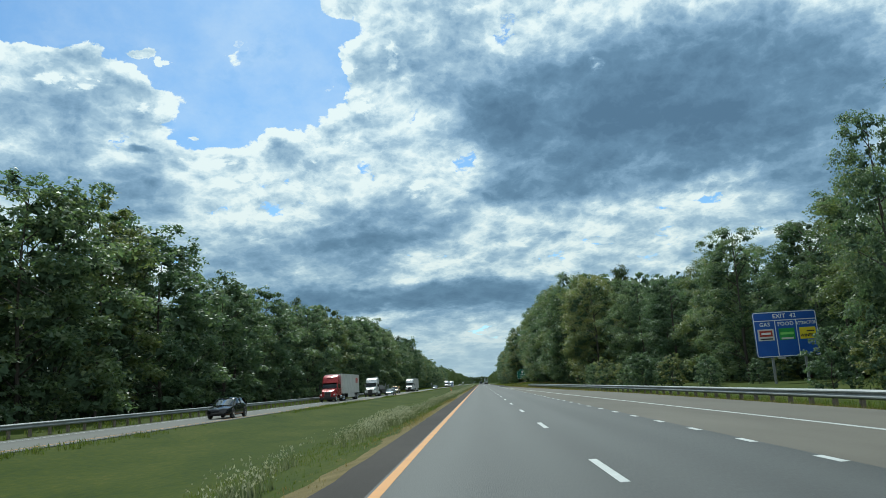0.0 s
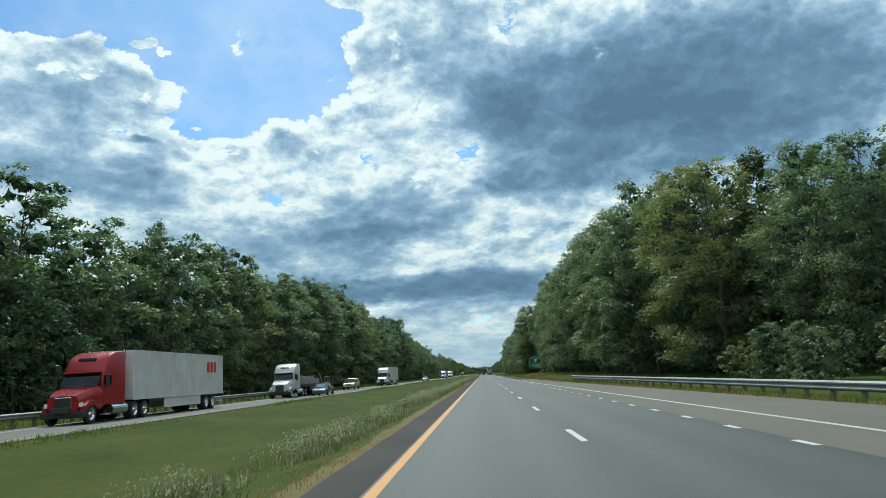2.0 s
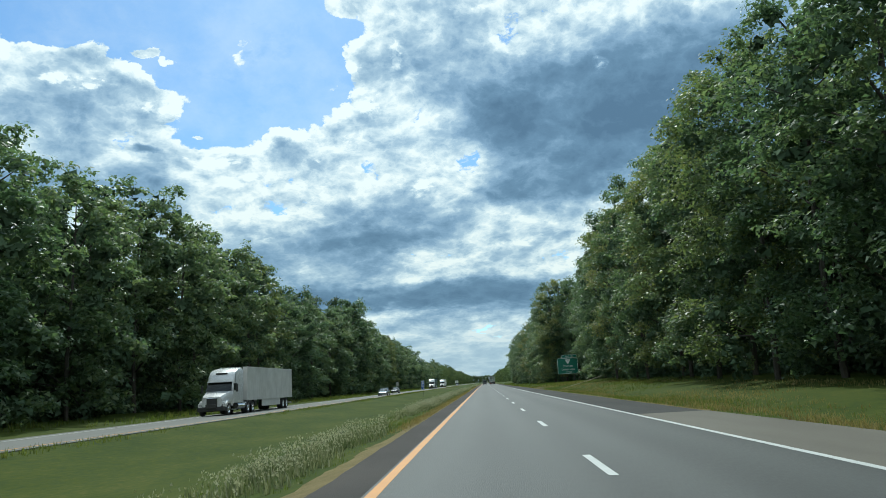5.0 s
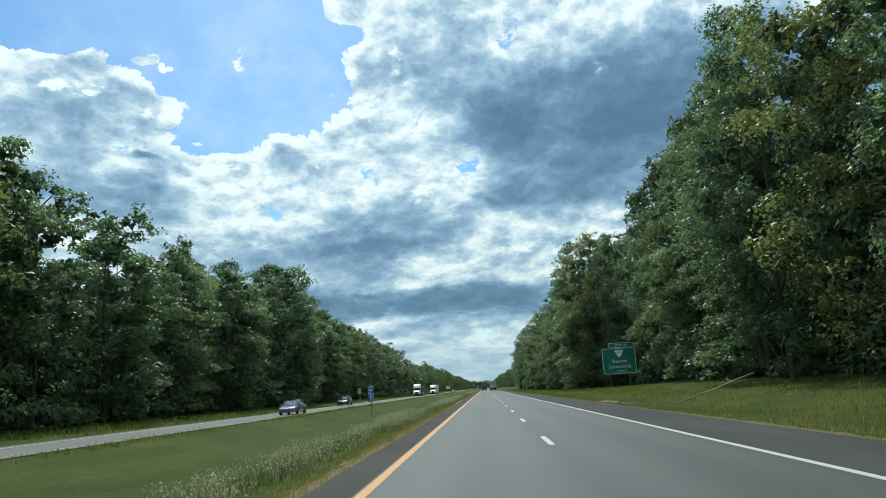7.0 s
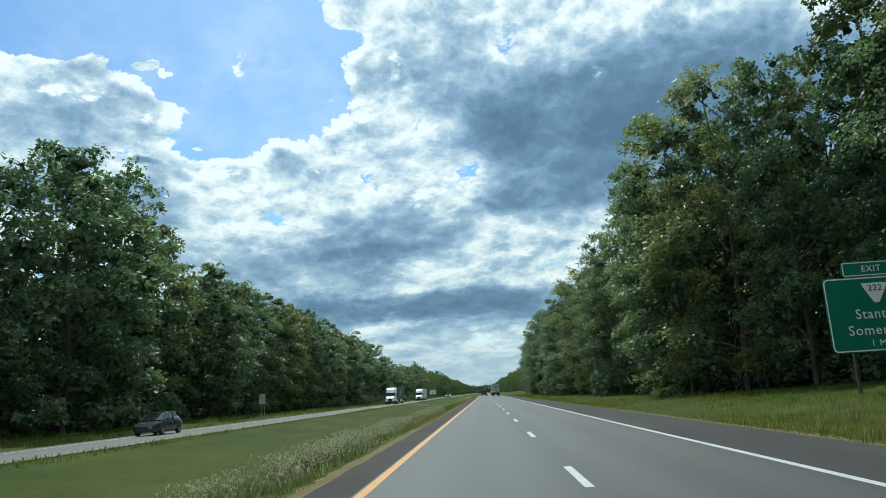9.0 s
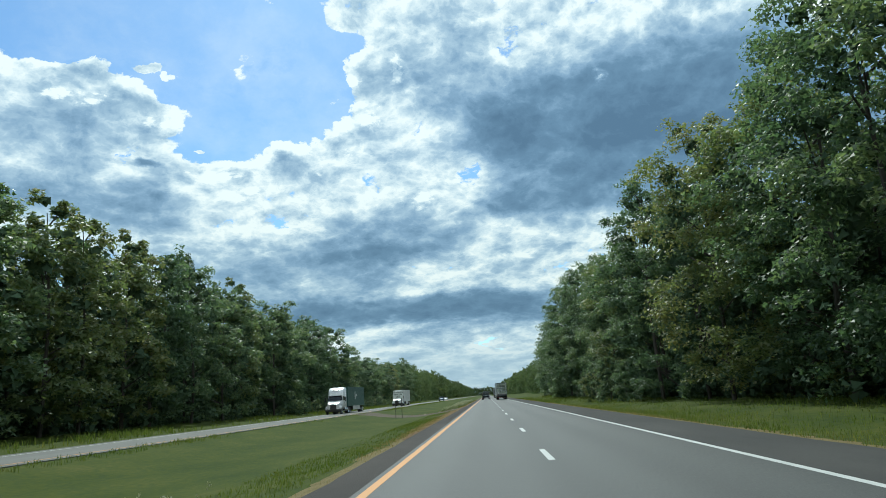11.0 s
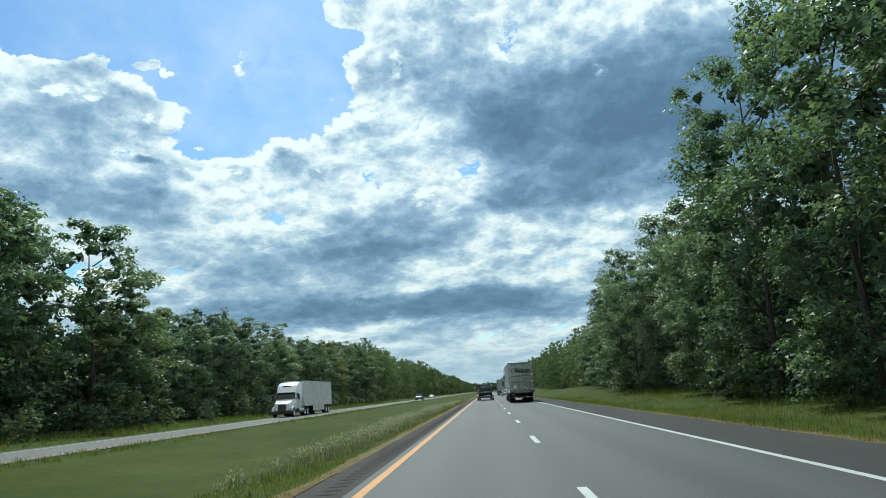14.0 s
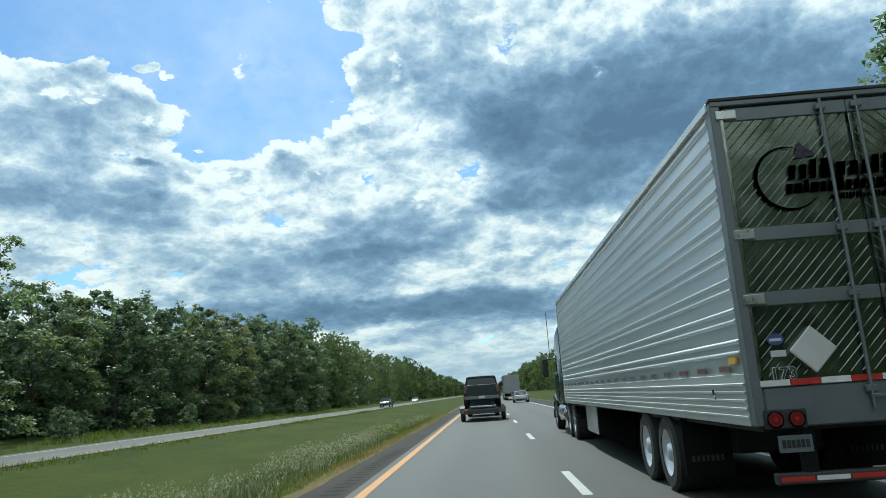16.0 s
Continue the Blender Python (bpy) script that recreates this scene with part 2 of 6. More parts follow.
M_YELLOW = surf("yellow_paint", [(0.40, 0.155, 0.010), (0.56, 0.23, 0.016)], 1.2, 0.6, fine=30, grain=0.5)
M_WHITE = surf("white_paint", [(0.34, 0.35, 0.345), (0.56, 0.57, 0.56)], 1.5, 0.6, fine=30, grain=0.5)
M_SMEAR = surf("worn_paint", [(0.07, 0.072, 0.07), (0.14, 0.142, 0.138), (0.24, 0.24, 0.23)], 3.0, 0.7, fine=8, grain=0.5)
M_GROOVE = surf("dark_groove", [(0.030, 0.030, 0.030), (0.050, 0.049, 0.047)], 2.0, 0.95, fine=10, spec=0.08)
M_GRASS = surf("mown_grass", [(0.014, 0.029, 0.004), (0.033, 0.051, 0.006), (0.055, 0.069, 0.010), (0.094, 0.088, 0.028)], 0.35, 0.95, bump=1.0, fine=14, grain=0.5, stretch=(1, 0.45, 1),
               spec=0.1)
M_VERGE = surf("dry_verge", [(0.080, 0.068, 0.028), (0.15, 0.12, 0.055), (0.23, 0.18, 0.09)], 1.4, 0.95, bump=0.8, fine=25, grain=0.5, spec=0.1)
M_SOIL = surf("bare_red_soil", [(0.085, 0.062, 0.026), (0.155, 0.10, 0.055), (0.21, 0.15, 0.085)], 0.9, 0.95, bump=1.0, fine=20, grain=0.5, spec=0.08)
M_GRAVEL = surf("brown_gravel", [(0.070, 0.057, 0.045), (0.105, 0.088, 0.070), (0.15, 0.122, 0.095)], 0.8, 0.95, bump=1.0, fine=30, grain=0.5, stretch=(0.4, 1, 1), spec=0.08)
M_BLADE = surf("grass_blades", [(0.056, 0.086, 0.016), (0.088, 0.116, 0.026), (0.140, 0.142, 0.050)], 0.15, 0.75, island=0.3, spec=0.25, trans=0.5)
M_WEED = surf("weed_stems", [(0.08, 0.105, 0.05), (0.15, 0.165, 0.10), (0.29, 0.29, 0.22)], 0.4, 0.8, island=0.4, spec=0.1, trans=0.3)
M_LEAF = surf("leaves", [(0.070, 0.115, 0.072), (0.106, 0.157, 0.092), (0.155, 0.195, 0.106)], 0.22, 0.5, island=0.38, rand=0.28, spec=0.5, trans=0.5)
M_LEAF_WARM = surf("yellowing_leaves", [(0.088, 0.124, 0.060), (0.130, 0.162, 0.072), (0.190, 0.188, 0.080)], 0.3, 0.5, island=0.3, rand=0.2, spec=0.5,
                   trans=0.5)
M_NEEDLE = surf("pine_needles", [(0.055, 0.084, 0.042), (0.085, 0.12, 0.054), (0.115, 0.145, 0.062)], 0.3, 0.6, island=0.25, rand=0.2, spec=0.3, trans=0.2)
M_WOODS = surf("distant_leaves", [(0.058, 0.088, 0.046), (0.085, 0.118, 0.058), (0.125, 0.148, 0.070)], 0.05, 0.7, island=0.25, spec=0.2, trans=0.45)
M_CORE = surf("inner_foliage", [(0.066, 0.106, 0.068), (0.102, 0.146, 0.084)], 0.8, 0.9, bump=1.0, fine=6, grain=0.5, spec=0.05)
M_BARK = surf("bark", [(0.035, 0.030, 0.025), (0.085, 0.074, 0.063)], 2.0, 0.9, bump=0.8, fine=8, stretch=(1, 1, 0.2))
M_GALV = surf("galvanised_steel", [(0.15, 0.165, 0.17), (0.27, 0.285, 0.29)], 1.5, 0.6, metal=0.35, fine=12, stretch=(1, 0.3, 1))
M_POST = surf("weathered_post", [(0.10, 0.085, 0.065), (0.20, 0.17, 0.14)], 3.0, 0.85, bump=0.4)


# ------------------------------------------------------------------ helpers for meshes
def obj(name, verts, faces, material, parent=None, smooth=False):
    me = bpy.data.meshes.new(name)
    me.from_pydata(verts, [], faces)
    me.validate()
    me.materials.append(material)
    if smooth:
        me.polygons.foreach_set("use_smooth", [True] * len(me.polygons))
    me.update()
    o = new(name, me)
    o.parent = parent
    return o


def part(name, bm, material, parent, label="", smooth=False):
    bmesh.ops.recalc_face_normals(bm, faces=bm.faces)
    me = bpy.data.meshes.new(name)
    bm.to_mesh(me)
    bm.free()
    me.materials.append(material)
    if smooth:
        me.polygons.foreach_set("use_smooth", [True] * len(me.polygons))
        me.set_sharp_from_angle(angle=0.75)
    o = new(name, me)
    o.parent = parent
    if label:
        tagged(o, label)
    return o


def empty(name, m=None, label="", category="", group="", kind=""):
    o = new(name)
    o.empty_display_size = 0.2
    if m is not None:
        o.matrix_world = m
    return tagged(o, label, category, group, kind)


def add_box(bm, x0, x1, y0, y1, z0, z1, bevel=0.0, seg=1):
    r = bmesh.ops.create_cube(bm, size=1.0)
    vs = r["verts"]
    for v in vs:
        v.co = Vector(((x0 + x1) / 2 + v.co.x * (x1 - x0), (y0 + y1) / 2 + v.co.y * (y1 - y0), (z0 + z1) / 2 + v.co.z * (z1 - z0)))
    if bevel:
        es = list({e for v in vs for e in v.link_edges})
        bmesh.ops.bevel(bm, geom=es, offset=bevel, segments=seg, affect="EDGES", profile=0.5)
    return vs


def box(x0, x1, y0, y1, z0, z1, bevel=0.0, seg=1):
    bm = bmesh.new()
    add_box(bm, x0, x1, y0, y1, z0, z1, bevel, seg)
    return bm


def add_rod(bm, a, b, r0, r1=None, seg=8):
    a, b = Vector(a), Vector(b)
    r1 = r0 if r1 is None else r1
    q = (b - a).to_track_quat("Z", "Y").to_matrix().to_4x4()
    m = Matrix.Translation((a + b) / 2) @ q
    bmesh.ops.create_cone(bm, cap_ends=True, segments=seg, radius1=r0, radius2=r1, depth=(b - a).length, matrix=m)


def rod(a, b, r0, r1=None, seg=8):
    bm = bmesh.new()
    add_rod(bm, a, b, r0, r1, seg)
    return bm


def sweep(profile, ys, axis="y"):
    """A profile of (x, z) points drawn along y, closed and capped."""
    bm = bmesh.new()
    rings = [[bm.verts.new((x, y, z)) for x, z in profile] for y in ys]
    n = len(profile)
    for a, b in zip(rings, rings[1:]):
        for i in range(n):
            bm.faces.new((a[i], a[(i + 1) % n], b[(i + 1) % n], b[i]))
    bm.faces.new(rings[0])
    bm.faces.new(rings[-1][::-1])
    return bm


def quick_mesh(name, v, f, materials, mat_index=None):
    me = bpy.data.meshes.new(name)
    nf, k = f.shape
    me.vertices.add(len(v))
    me.vertices.foreach_set("co", np.asarray(v, dtype=np.float32).ravel())
    me.loops.add(nf * k)
    me.loops.foreach_set("vertex_index", f.astype(np.int32).ravel())
    me.polygons.add(nf)
    me.polygons.foreach_set("loop_start", np.arange(0, nf * k, k, dtype=np.int32))
    me.polygons.foreach_set("loop_total", np.full(nf, k, dtype=np.int32))
    for m in materials:
        me.materials.append(m)
    me.update(calc_edges=True)
    return me


def prism(pts, t):
    """Flat shape from (x, z) points, t thick along y."""
    bm = bmesh.new()
    f = [bm.verts.new((x, -t / 2, z)) for x, z in pts]
    b = [bm.verts.new((x, t / 2, z)) for x, z in pts]
    bm.faces.new(f)
    bm.faces.new(b[::-1])
    for i in range(len(pts)):
        k = (i + 1) % len(pts)
        bm.faces.new((f[i], b[i], b[k], f[k]))
    return bm


def slab(name, x0, x1, y0, y1, z0, z1, material, kind="structure", label="", parts_y=1):
    xs0 = x0 if callable(x0) else (lambda y: x0)
    xs1 = x1 if callable(x1) else (lambda y: x1)
    vs, fs = [], []
    ys = np.linspace(y0, y1, parts_y + 1)
    for y in ys:
        vs += [(xs0(y), y, z0), (xs1(y), y, z0), (xs1(y), y, z1), (xs0(y), y, z1)]
    for i in range(len(ys) - 1):
        a, b = 4 * i, 4 * i + 4
        for j in range(4):
            fs.append((a + j, a + (j + 1) % 4, b + (j + 1) % 4, b + j))
    fs += [(0, 3, 2, 1), (len(vs) - 4, len(vs) - 3, len(vs) - 2, len(vs) - 1)]
    o = obj(name, vs, [f[::-1] for f in fs], material)
    return tagged(o, label=label, kind=kind)


# ------------------------------------------------------------------ ground and carriageways
def ground_z(x, y=0.0):
    """Height of the grass: a swale in the median and gentle banks."""
    if -17.2 < x < -2.7:
        u = (x + 2.7) / -14.5
        return -0.05 - 0.80 * math.sin(math.pi * u) ** 1.0
    if x <= -17.2:
        return -0.05 if x > -25 else -0.05 + min(1.2, (-25 - x) * 0.03)
    if x > 8.0:
        bank = 0.5 + 0.5 * math.sin(y * 0.018 - 3.2)
        edge = 8.0 if y > 150 else 10.6
        return -0.05 - 0.22 * math.exp(-((x - edge - 3.0) / 1.8) ** 2) + max(0.0, min(1.4, (x - edge - 4.0) * 0.09 * bank))
    return -0.05


def build_ground():
    xs = [-3000, -900, -300, -120, -70, -48, -40, -34, -30, -27, -25, -22, -19, -17.2, -15.5, -14, -12.5, -11, -9.5, -8, -6.5, -5, -3.8, -2.7, 0, 3, 6, 8.0,
          9.2, 10.4, 11.6, 12.8, 14, 15.5, 17, 19, 22, 26, 32, 40, 70, 150, 400, 1000, 3000]
    ys = [-1500, -500, -200] + list(np.arange(-80, 760, 8.0)) + [800, 900, 1100, 1500, 2200, 3500, 5200]
    vs = []
    for y in ys:
        for x in xs:
            z = ground_z(x, y)
            if (-17 < x < -3) or (8.2 < x < 60) or (-60 < x < -26):
                z += 0.05 * noise.noise((x * 0.35, y * 0.2, 0.3))
            vs.append((x, y, z))
    n = len(xs)
    fs = [(j * n + i, j * n + i + 1, (j + 1) * n + i + 1, (j + 1) * n + i) for j in range(len(ys) - 1) for i in range(n - 1)]
    tagged(obj("ground", vs, fs, M_GRASS, smooth=True), "mown green and yellowing roadside grass", kind="structure")


Y_NEAR, Y_FAR = -120.0, 2600.0
CONCRETE_END = 196.0


def conc_edge(y):
    """Outer edge of the pale slip lane, which narrows into the shoulder."""
    return 8.1 + 0.7 * max(0.0, min(1.0, (196.0 - y) / 35.0)) + 3.0 * max(0.0, min(1.0, (155.0 - y) / 100.0))


def road_right(y):
    """Right edge of the main asphalt, a little wider along the last stretch."""
    return 5.42 + 0.26 * max(0.0, min(1.0, (y - 330.0) / 90.0))


def yellow_line(y):
    return -1.71 + 0.12 * max(0.0, min(1.0, (y - 330.0) / 90.0))


def white_edge(y):
    return road_right(y) + 0.08 + 3.05 * max(0.0, min(1.0, (178.0 - y) / 160.0))


build_ground()
road = slab("road", -1.85, road_right, Y_NEAR, Y_FAR, -0.3, 0.0, M_ASPHALT, label="grey asphalt motorway carriageway with worn wheel tracks", parts_y=136)
slab("shoulder_left", lambda y: -2.72 + 0.07 * noise.noise((0, y * 0.5, 0)), -1.853, Y_NEAR, 900, -0.3, -0.006, M_SHOULDER_L,
     label="narrow dark brown asphalt shoulder with rumble strip", parts_y=1020)
slab("shoulder_right", lambda y: road_right(y) + 0.003, lambda y: 8.05 + 0.08 * noise.noise((3, y * 0.4, 0)), CONCRETE_END - 60, 900, -0.3, -0.012, M_SHOULDER_R,
     label="dark grey asphalt hard shoulder", parts_y=760)
slab("slip_lane", 5.423, conc_edge, Y_NEAR, CONCRETE_END, -0.3, -0.003, M_CONCRETE, label="pale concrete slip lane beside the asphalt", parts_y=60)
far_road = slab("road_opposite", -24.6, -17.5, Y_NEAR, Y_FAR, -0.35, -0.005, M_OPPOSITE, label="pale grey opposite carriageway beyond the grass median")


def strip(name, xa, xb, y0, y1, material, parent, z=0.004, n=1):
    vs, fs = [], []
    fa = xa if callable(xa) else (lambda y: xa)
    fb = xb if callable(xb) else (lambda y: xb)
    for y in np.linspace(y0, y1, n + 1):
        vs += [(fa(y), y, z), (fb(y), y, z)]
    fs = [(2 * i, 2 * i + 1, 2 * i + 3, 2 * i + 2) for i in range(n)]
    return obj(name, vs, fs, material, parent)


# painted lines
strip("edge_line", lambda y: yellow_line(y) - 0.09 + 0.012 * noise.noise((0, y * 0.7, 5)), lambda y: yellow_line(y) + 0.09 + 0.012 * noise.noise((0, y * 0.7, 9)), Y_NEAR, 1800,
      M_YELLOW, road, n=900)
strip("edge_line", lambda y: white_edge(y) - 0.16, lambda y: white_edge(y), Y_NEAR, 1800, M_WHITE, road, n=700)
strip("edge_line", -18.3, -18.15, Y_NEAR, 1500, M_YELLOW, far_road, n=1)
strip("edge_line", -23.3, -23.15, Y_NEAR, 1500, M_WHITE, far_road, n=1)
dash_me = None
for k in range(-3, 110):
    y = 12.19 * k
    if dash_me is None:
        d = obj("lane_dash", [(-0.075, -3.05, 0.004), (0.075, -3.05, 0.004), (0.075, 0, 0.004), (-0.075, 0, 0.004)], [(0, 1, 2, 3)], M_WHITE, road)
        dash_me = d.data
    else:
        d = new("lane_dash", dash_me)
        d.parent = road
    d.location = (1.83 + random.uniform(-0.015, 0.015), y, 0)
dot_me = None
for k in range(-6, 46):
    if dot_me is None:
        d = obj("dotted_dash", [(-0.08, -0.95, 0.004), (0.08, -0.95, 0.004), (0.08, 0, 0.004), (-0.08, 0, 0.004)], [(0, 1, 2, 3)], M_WHITE, road)
        dot_me = d.data
    else:
        d = new("dotted_dash", dot_me)
        d.parent = road
    d.location = (5.31, 3.66 * k, 0)
strip("paint_smear", lambda y: 1.76 + 0.02 * noise.noise((0, y * 3, 2)), lambda y: 1.83 + 0.03 * noise.noise((4, y * 2, 2)), 124.5, 131.0, M_SMEAR, road, 0.003, 40)
# rumble strip grooves on the left shoulder, laid as flat darker patches
rum_me = None
for k in range(300):
    if rum_me is None:
        d = obj("rumble_groove", [(-0.17, -0.06, 0.004), (0.17, -0.06, 0.004), (0.17, 0.06, 0.004), (-0.17, 0.06, 0.004)], [(0, 1, 2, 3)], M_GROOVE, road)
        rum_me = d.data
    else:
        d = new("rumble_groove", rum_me)
        d.parent = road
    d.location = (-2.2, 420 + 0.5 * k, -0.006)


def verge(name, x_in, x_out, y0, y1, seed, n, bare=False):
    """Ragged strip of dry grass and gravel beside the asphalt."""
    vs, fs = [], []
    for i, y in enumerate(np.linspace(y0, y1, n + 1)):
        w = 0.78 + 0.35 * noise.noise((seed, y * 0.25, 0)) + 0.35 * noise.noise((seed, y * 1.3, 4))
        w = max(0.08, w)
        if bare:
            w = (1.5 + 1.2 * noise.noise((seed, y * 0.35, 0)) + 0.5 * noise.noise((seed, y * 1.7, 4))) * max(0.0, math.sin((y - y0) / (y1 - y0) * math.pi)) ** 0.7 + 0.02
        s = 1 if x_out > x_in else -1
        for u in (0.0, 0.5, 1.0):
            x = x_in + s * w * u
            vs.append((x, y, ground_z(x, y) + (0.06 - 0.03 * u if bare else 0.035 - 0.03 * u)))
    for i in range(n):
        for j in range(2):
            a = 3 * i + j
            fs.append((a, a + 1, a + 4, a + 3))
    tagged(obj(name, vs, fs, M_SOIL if bare else M_VERGE), "bare reddish soil beside the asphalt" if bare else "dry brown grass and grit along the asphalt edge", kind="structure")


verge("verge_left", -2.66, -3.6, -40, 760, 1.0, 1600)
verge("verge_soil", -2.72, -3.6, 398, 492, 9.0, 400, True)
verge("verge_right", 8.0, 9.0, 197, 760, 5.0, 1200)


def crossing():
    """Unpaved turn-round across the median, flared where it meets both carriageways."""
    rows = []
    for i in range(41):
        x = -2.73 - 14.75 * i / 40
        flare = 4.5 * math.exp((x + 2.7) / 1.6) + 3.0 * math.exp((-17.4 - x) / 1.4)
        y0 = 467.0 - 1.6 * flare + 0.5 * noise.noise((x * 0.7, 3, 0)) + 0.25 * (-2.7 - x)
        y1 = 477.6 + 0.7 * flare + 0.7 * noise.noise((x * 0.7, 8, 0)) + 0.18 * (-2.7 - x)
        rows.append([(x, y0 + (y1 - y0) * k / 8, ground_z(x, y0) + 0.045 + 0.02 * noise.noise((x, k, 2)) - (0.05 if k in (0, 8) else 0.0)) for k in range(9)])
    vs = [v for r in rows for v in r]
    fs = [(9 * i + k, 9 * i + k + 1, 9 * i + k + 10, 9 * i + k + 9) for i in range(40) for k in range(8)]
    tagged(obj("crossing", vs, fs, M_GRAVEL, smooth=True), "worn brown gravel turn-round across the grass median", kind="structure")


crossing()


# ------------------------------------------------------------------ grass and weeds
def blades(name, spots, material, label, h0, h1, width, per, reach=0.28, seed=11):
    """Clumps of thin bent blades, all in one mesh."""
    rng = np.random.RandomState(seed)
    c = np.repeat(np.array([(x, y, ground_z(x, y), k) for x, y, k in spots]), per, axis=0)
    n = len(c)
    a, r = rng.rand(n) * 6.283, rng.rand(n) * reach
    base = c[:, :3] + np.stack([r * np.cos(a), r * np.sin(a), np.full(n, -0.03)], 1)
    hgt = (h0 + (h1 - h0) * rng.rand(n)) * c[:, 3]
    lean = (rng.rand(n, 2) - 0.5) * hgt[:, None] * 0.9
    side = np.stack([np.cos(a * 1.7) * width, np.sin(a * 1.7) * width, np.zeros(n)], 1)
    mid = base + np.stack([lean[:, 0] * 0.4, lean[:, 1] * 0.4, hgt * 0.6 + 0.03], 1)
    tip = base + np.stack([lean[:, 0], lean[:, 1], hgt + 0.03], 1)
    v = np.stack([base - side, base + side, mid + side * 0.7, tip, mid - side * 0.7], 1).reshape(-1, 3)
    i = np.arange(n)[:, None] * 5
    me = quick_mesh(name, v, np.concatenate([i + np.array([[0, 1, 2]]), i + np.array([[0, 2, 4]]), i + np.array([[4, 2, 3]])]), [material])
    return tagged(new(name, me), label, "grass", kind="stuff")


def scatter(n, x0, x1, y0, y1, seed, keep):
    rng = np.random.RandomState(seed)
    out = []
    while len(out) < n:
        x, y = x0 + (x1 - x0) * rng.rand(), y0 + (y1 - y0) * rng.rand()
        k = keep(x, y)
        if rng.rand() < k:
            out.append((float(x), float(y), 0.7 + 0.6 * float(k)))
    return out


def patch(x, y, s):
    return max(0.0, min(1.0, 0.5 + 1.4 * noise.noise((x * 0.16 + s, y * 0.05, s))))


M_STRAW = surf("dry_straw", [(0.15, 0.115, 0.05), (0.24, 0.19, 0.09), (0.34, 0.28, 0.15)], 0.5, 0.9, island=0.3, spec=0.1, trans=0.3)


def on_crossing(x, y):
    return 466 < y < 481


blades("grass", scatter(20000, -7.0, -3.5, 8, 610, 1, lambda x, y: 0.0 if on_crossing(x, y) else patch(x, y, 1.0) * 0.8 + 0.2), M_BLADE, "tufts of green roadside grass", 0.02, 0.11, 0.010, 5)
blades("grass", scatter(3500, -17.4, -16.5, 15, 680, 2, lambda x, y: patch(x, y, 2.0)), M_BLADE, "uncut green grass along the opposite carriageway", 0.06, 0.22, 0.014, 5)
blades("grass", scatter(12000, 8.2, 12.5, 130, 600, 3, lambda x, y: 0.0 if x < conc_edge(y) + 0.1 else 0.25 + 0.75 * patch(x, y, 7.0)), M_BLADE, "rough green grass beside the hard shoulder", 0.05, 0.2,
       0.010, 4)
blades("grass", scatter(9000, 12.5, 22, 230, 560, 9, lambda x, y: 0.2 + 0.8 * patch(x, y, 5.0)), M_BLADE, "rough green grass on the bank before the forest", 0.06, 0.24, 0.014, 4, 0.34, 22)
blades("grass", scatter(4500, -33, -25, 20, 700, 4, lambda x, y: patch(x, y, 3.0)), M_BLADE, "rough grass below the trees", 0.15, 0.5, 0.02, 5)
blades("straw", scatter(7500, -3.85, -2.74, 8, 610, 10, lambda x, y: 0.0 if on_crossing(x, y) else patch(x, y, 6.0)), M_STRAW, "dry straw-coloured grass along the asphalt edge", 0.02, 0.12, 0.008, 5, 0.2, 23)
blades("straw", scatter(5200, 8.0, 14.0, 5, 190, 13, lambda x, y: max(0.0, 1.0 - max(0.0, x - conc_edge(y) - 0.2) / 1.8) if x > conc_edge(y) + 0.05 else 0.0), M_STRAW,
       "yellowed grass between the slip lane and the guard rail", 0.04, 0.2, 0.009, 5, 0.22, 25)
blades("straw", scatter(5000, 9.0, 19.0, 150, 330, 14, lambda x, y: 0.0 if x < conc_edge(y) + 0.3 else patch(x, y, 9.0)), M_STRAW, "yellowed grass on the bank before the forest", 0.05, 0.2, 0.011, 5,
       0.3, 26)
blades("straw", scatter(2600, 8.05, 8.9, 196, 600, 12, lambda x, y: patch(x, y, 8.0)), M_STRAW, "dry straw-coloured grass along the hard shoulder", 0.02, 0.10, 0.008, 5, 0.2, 24)


def weed_keep(x, y):
    band = math.exp(-((x + 5.2 + 0.6 * noise.noise((4.1, y * 0.03, 0))) / 1.0) ** 2)
    clump = noise.noise((1.3, y * 0.06, 0)) * 1.3 + 0.35 + 1.5 * noise.noise((x * 0.8, y * 0.45, 7))
    return band * max(0.0, min(1.0, clump)) * (0.0 if 385 < y < 482 else 1.0)


WEEDS = scatter(9000, -8.4, -3.7, 5, 600, 5, weed_keep)
blades("weeds", WEEDS, M_WEED, "tall pale seeding weeds in patches along the median", 0.08, 0.42, 0.019, 7, 0.26)


def seed_heads(name, spots, material, label):
    """Small pale tufts on the weeds, all in one mesh."""
    rng = np.random.RandomState(12)
    vs, fs = [], []
    for x, y, s in spots:
        z = ground_z(x, y)
        for _ in range(7):
            c = np.array([x, y, z]) + np.array([rng.normal() * 0.16, rng.normal() * 0.16, (0.22 + 0.42 * rng.rand()) * s])
            for _k in range(2):
                a = rng.normal(size=3) * 0.014
                b = rng.normal(size=3) * 0.014
                i = len(vs)
                vs += [tuple(c - a), tuple(c + a), tuple(c + b + (0, 0, 0.04))]
                fs.append((i, i + 1, i + 2))
    return tagged(obj(name, vs, fs, material), label, "weeds", kind="stuff")


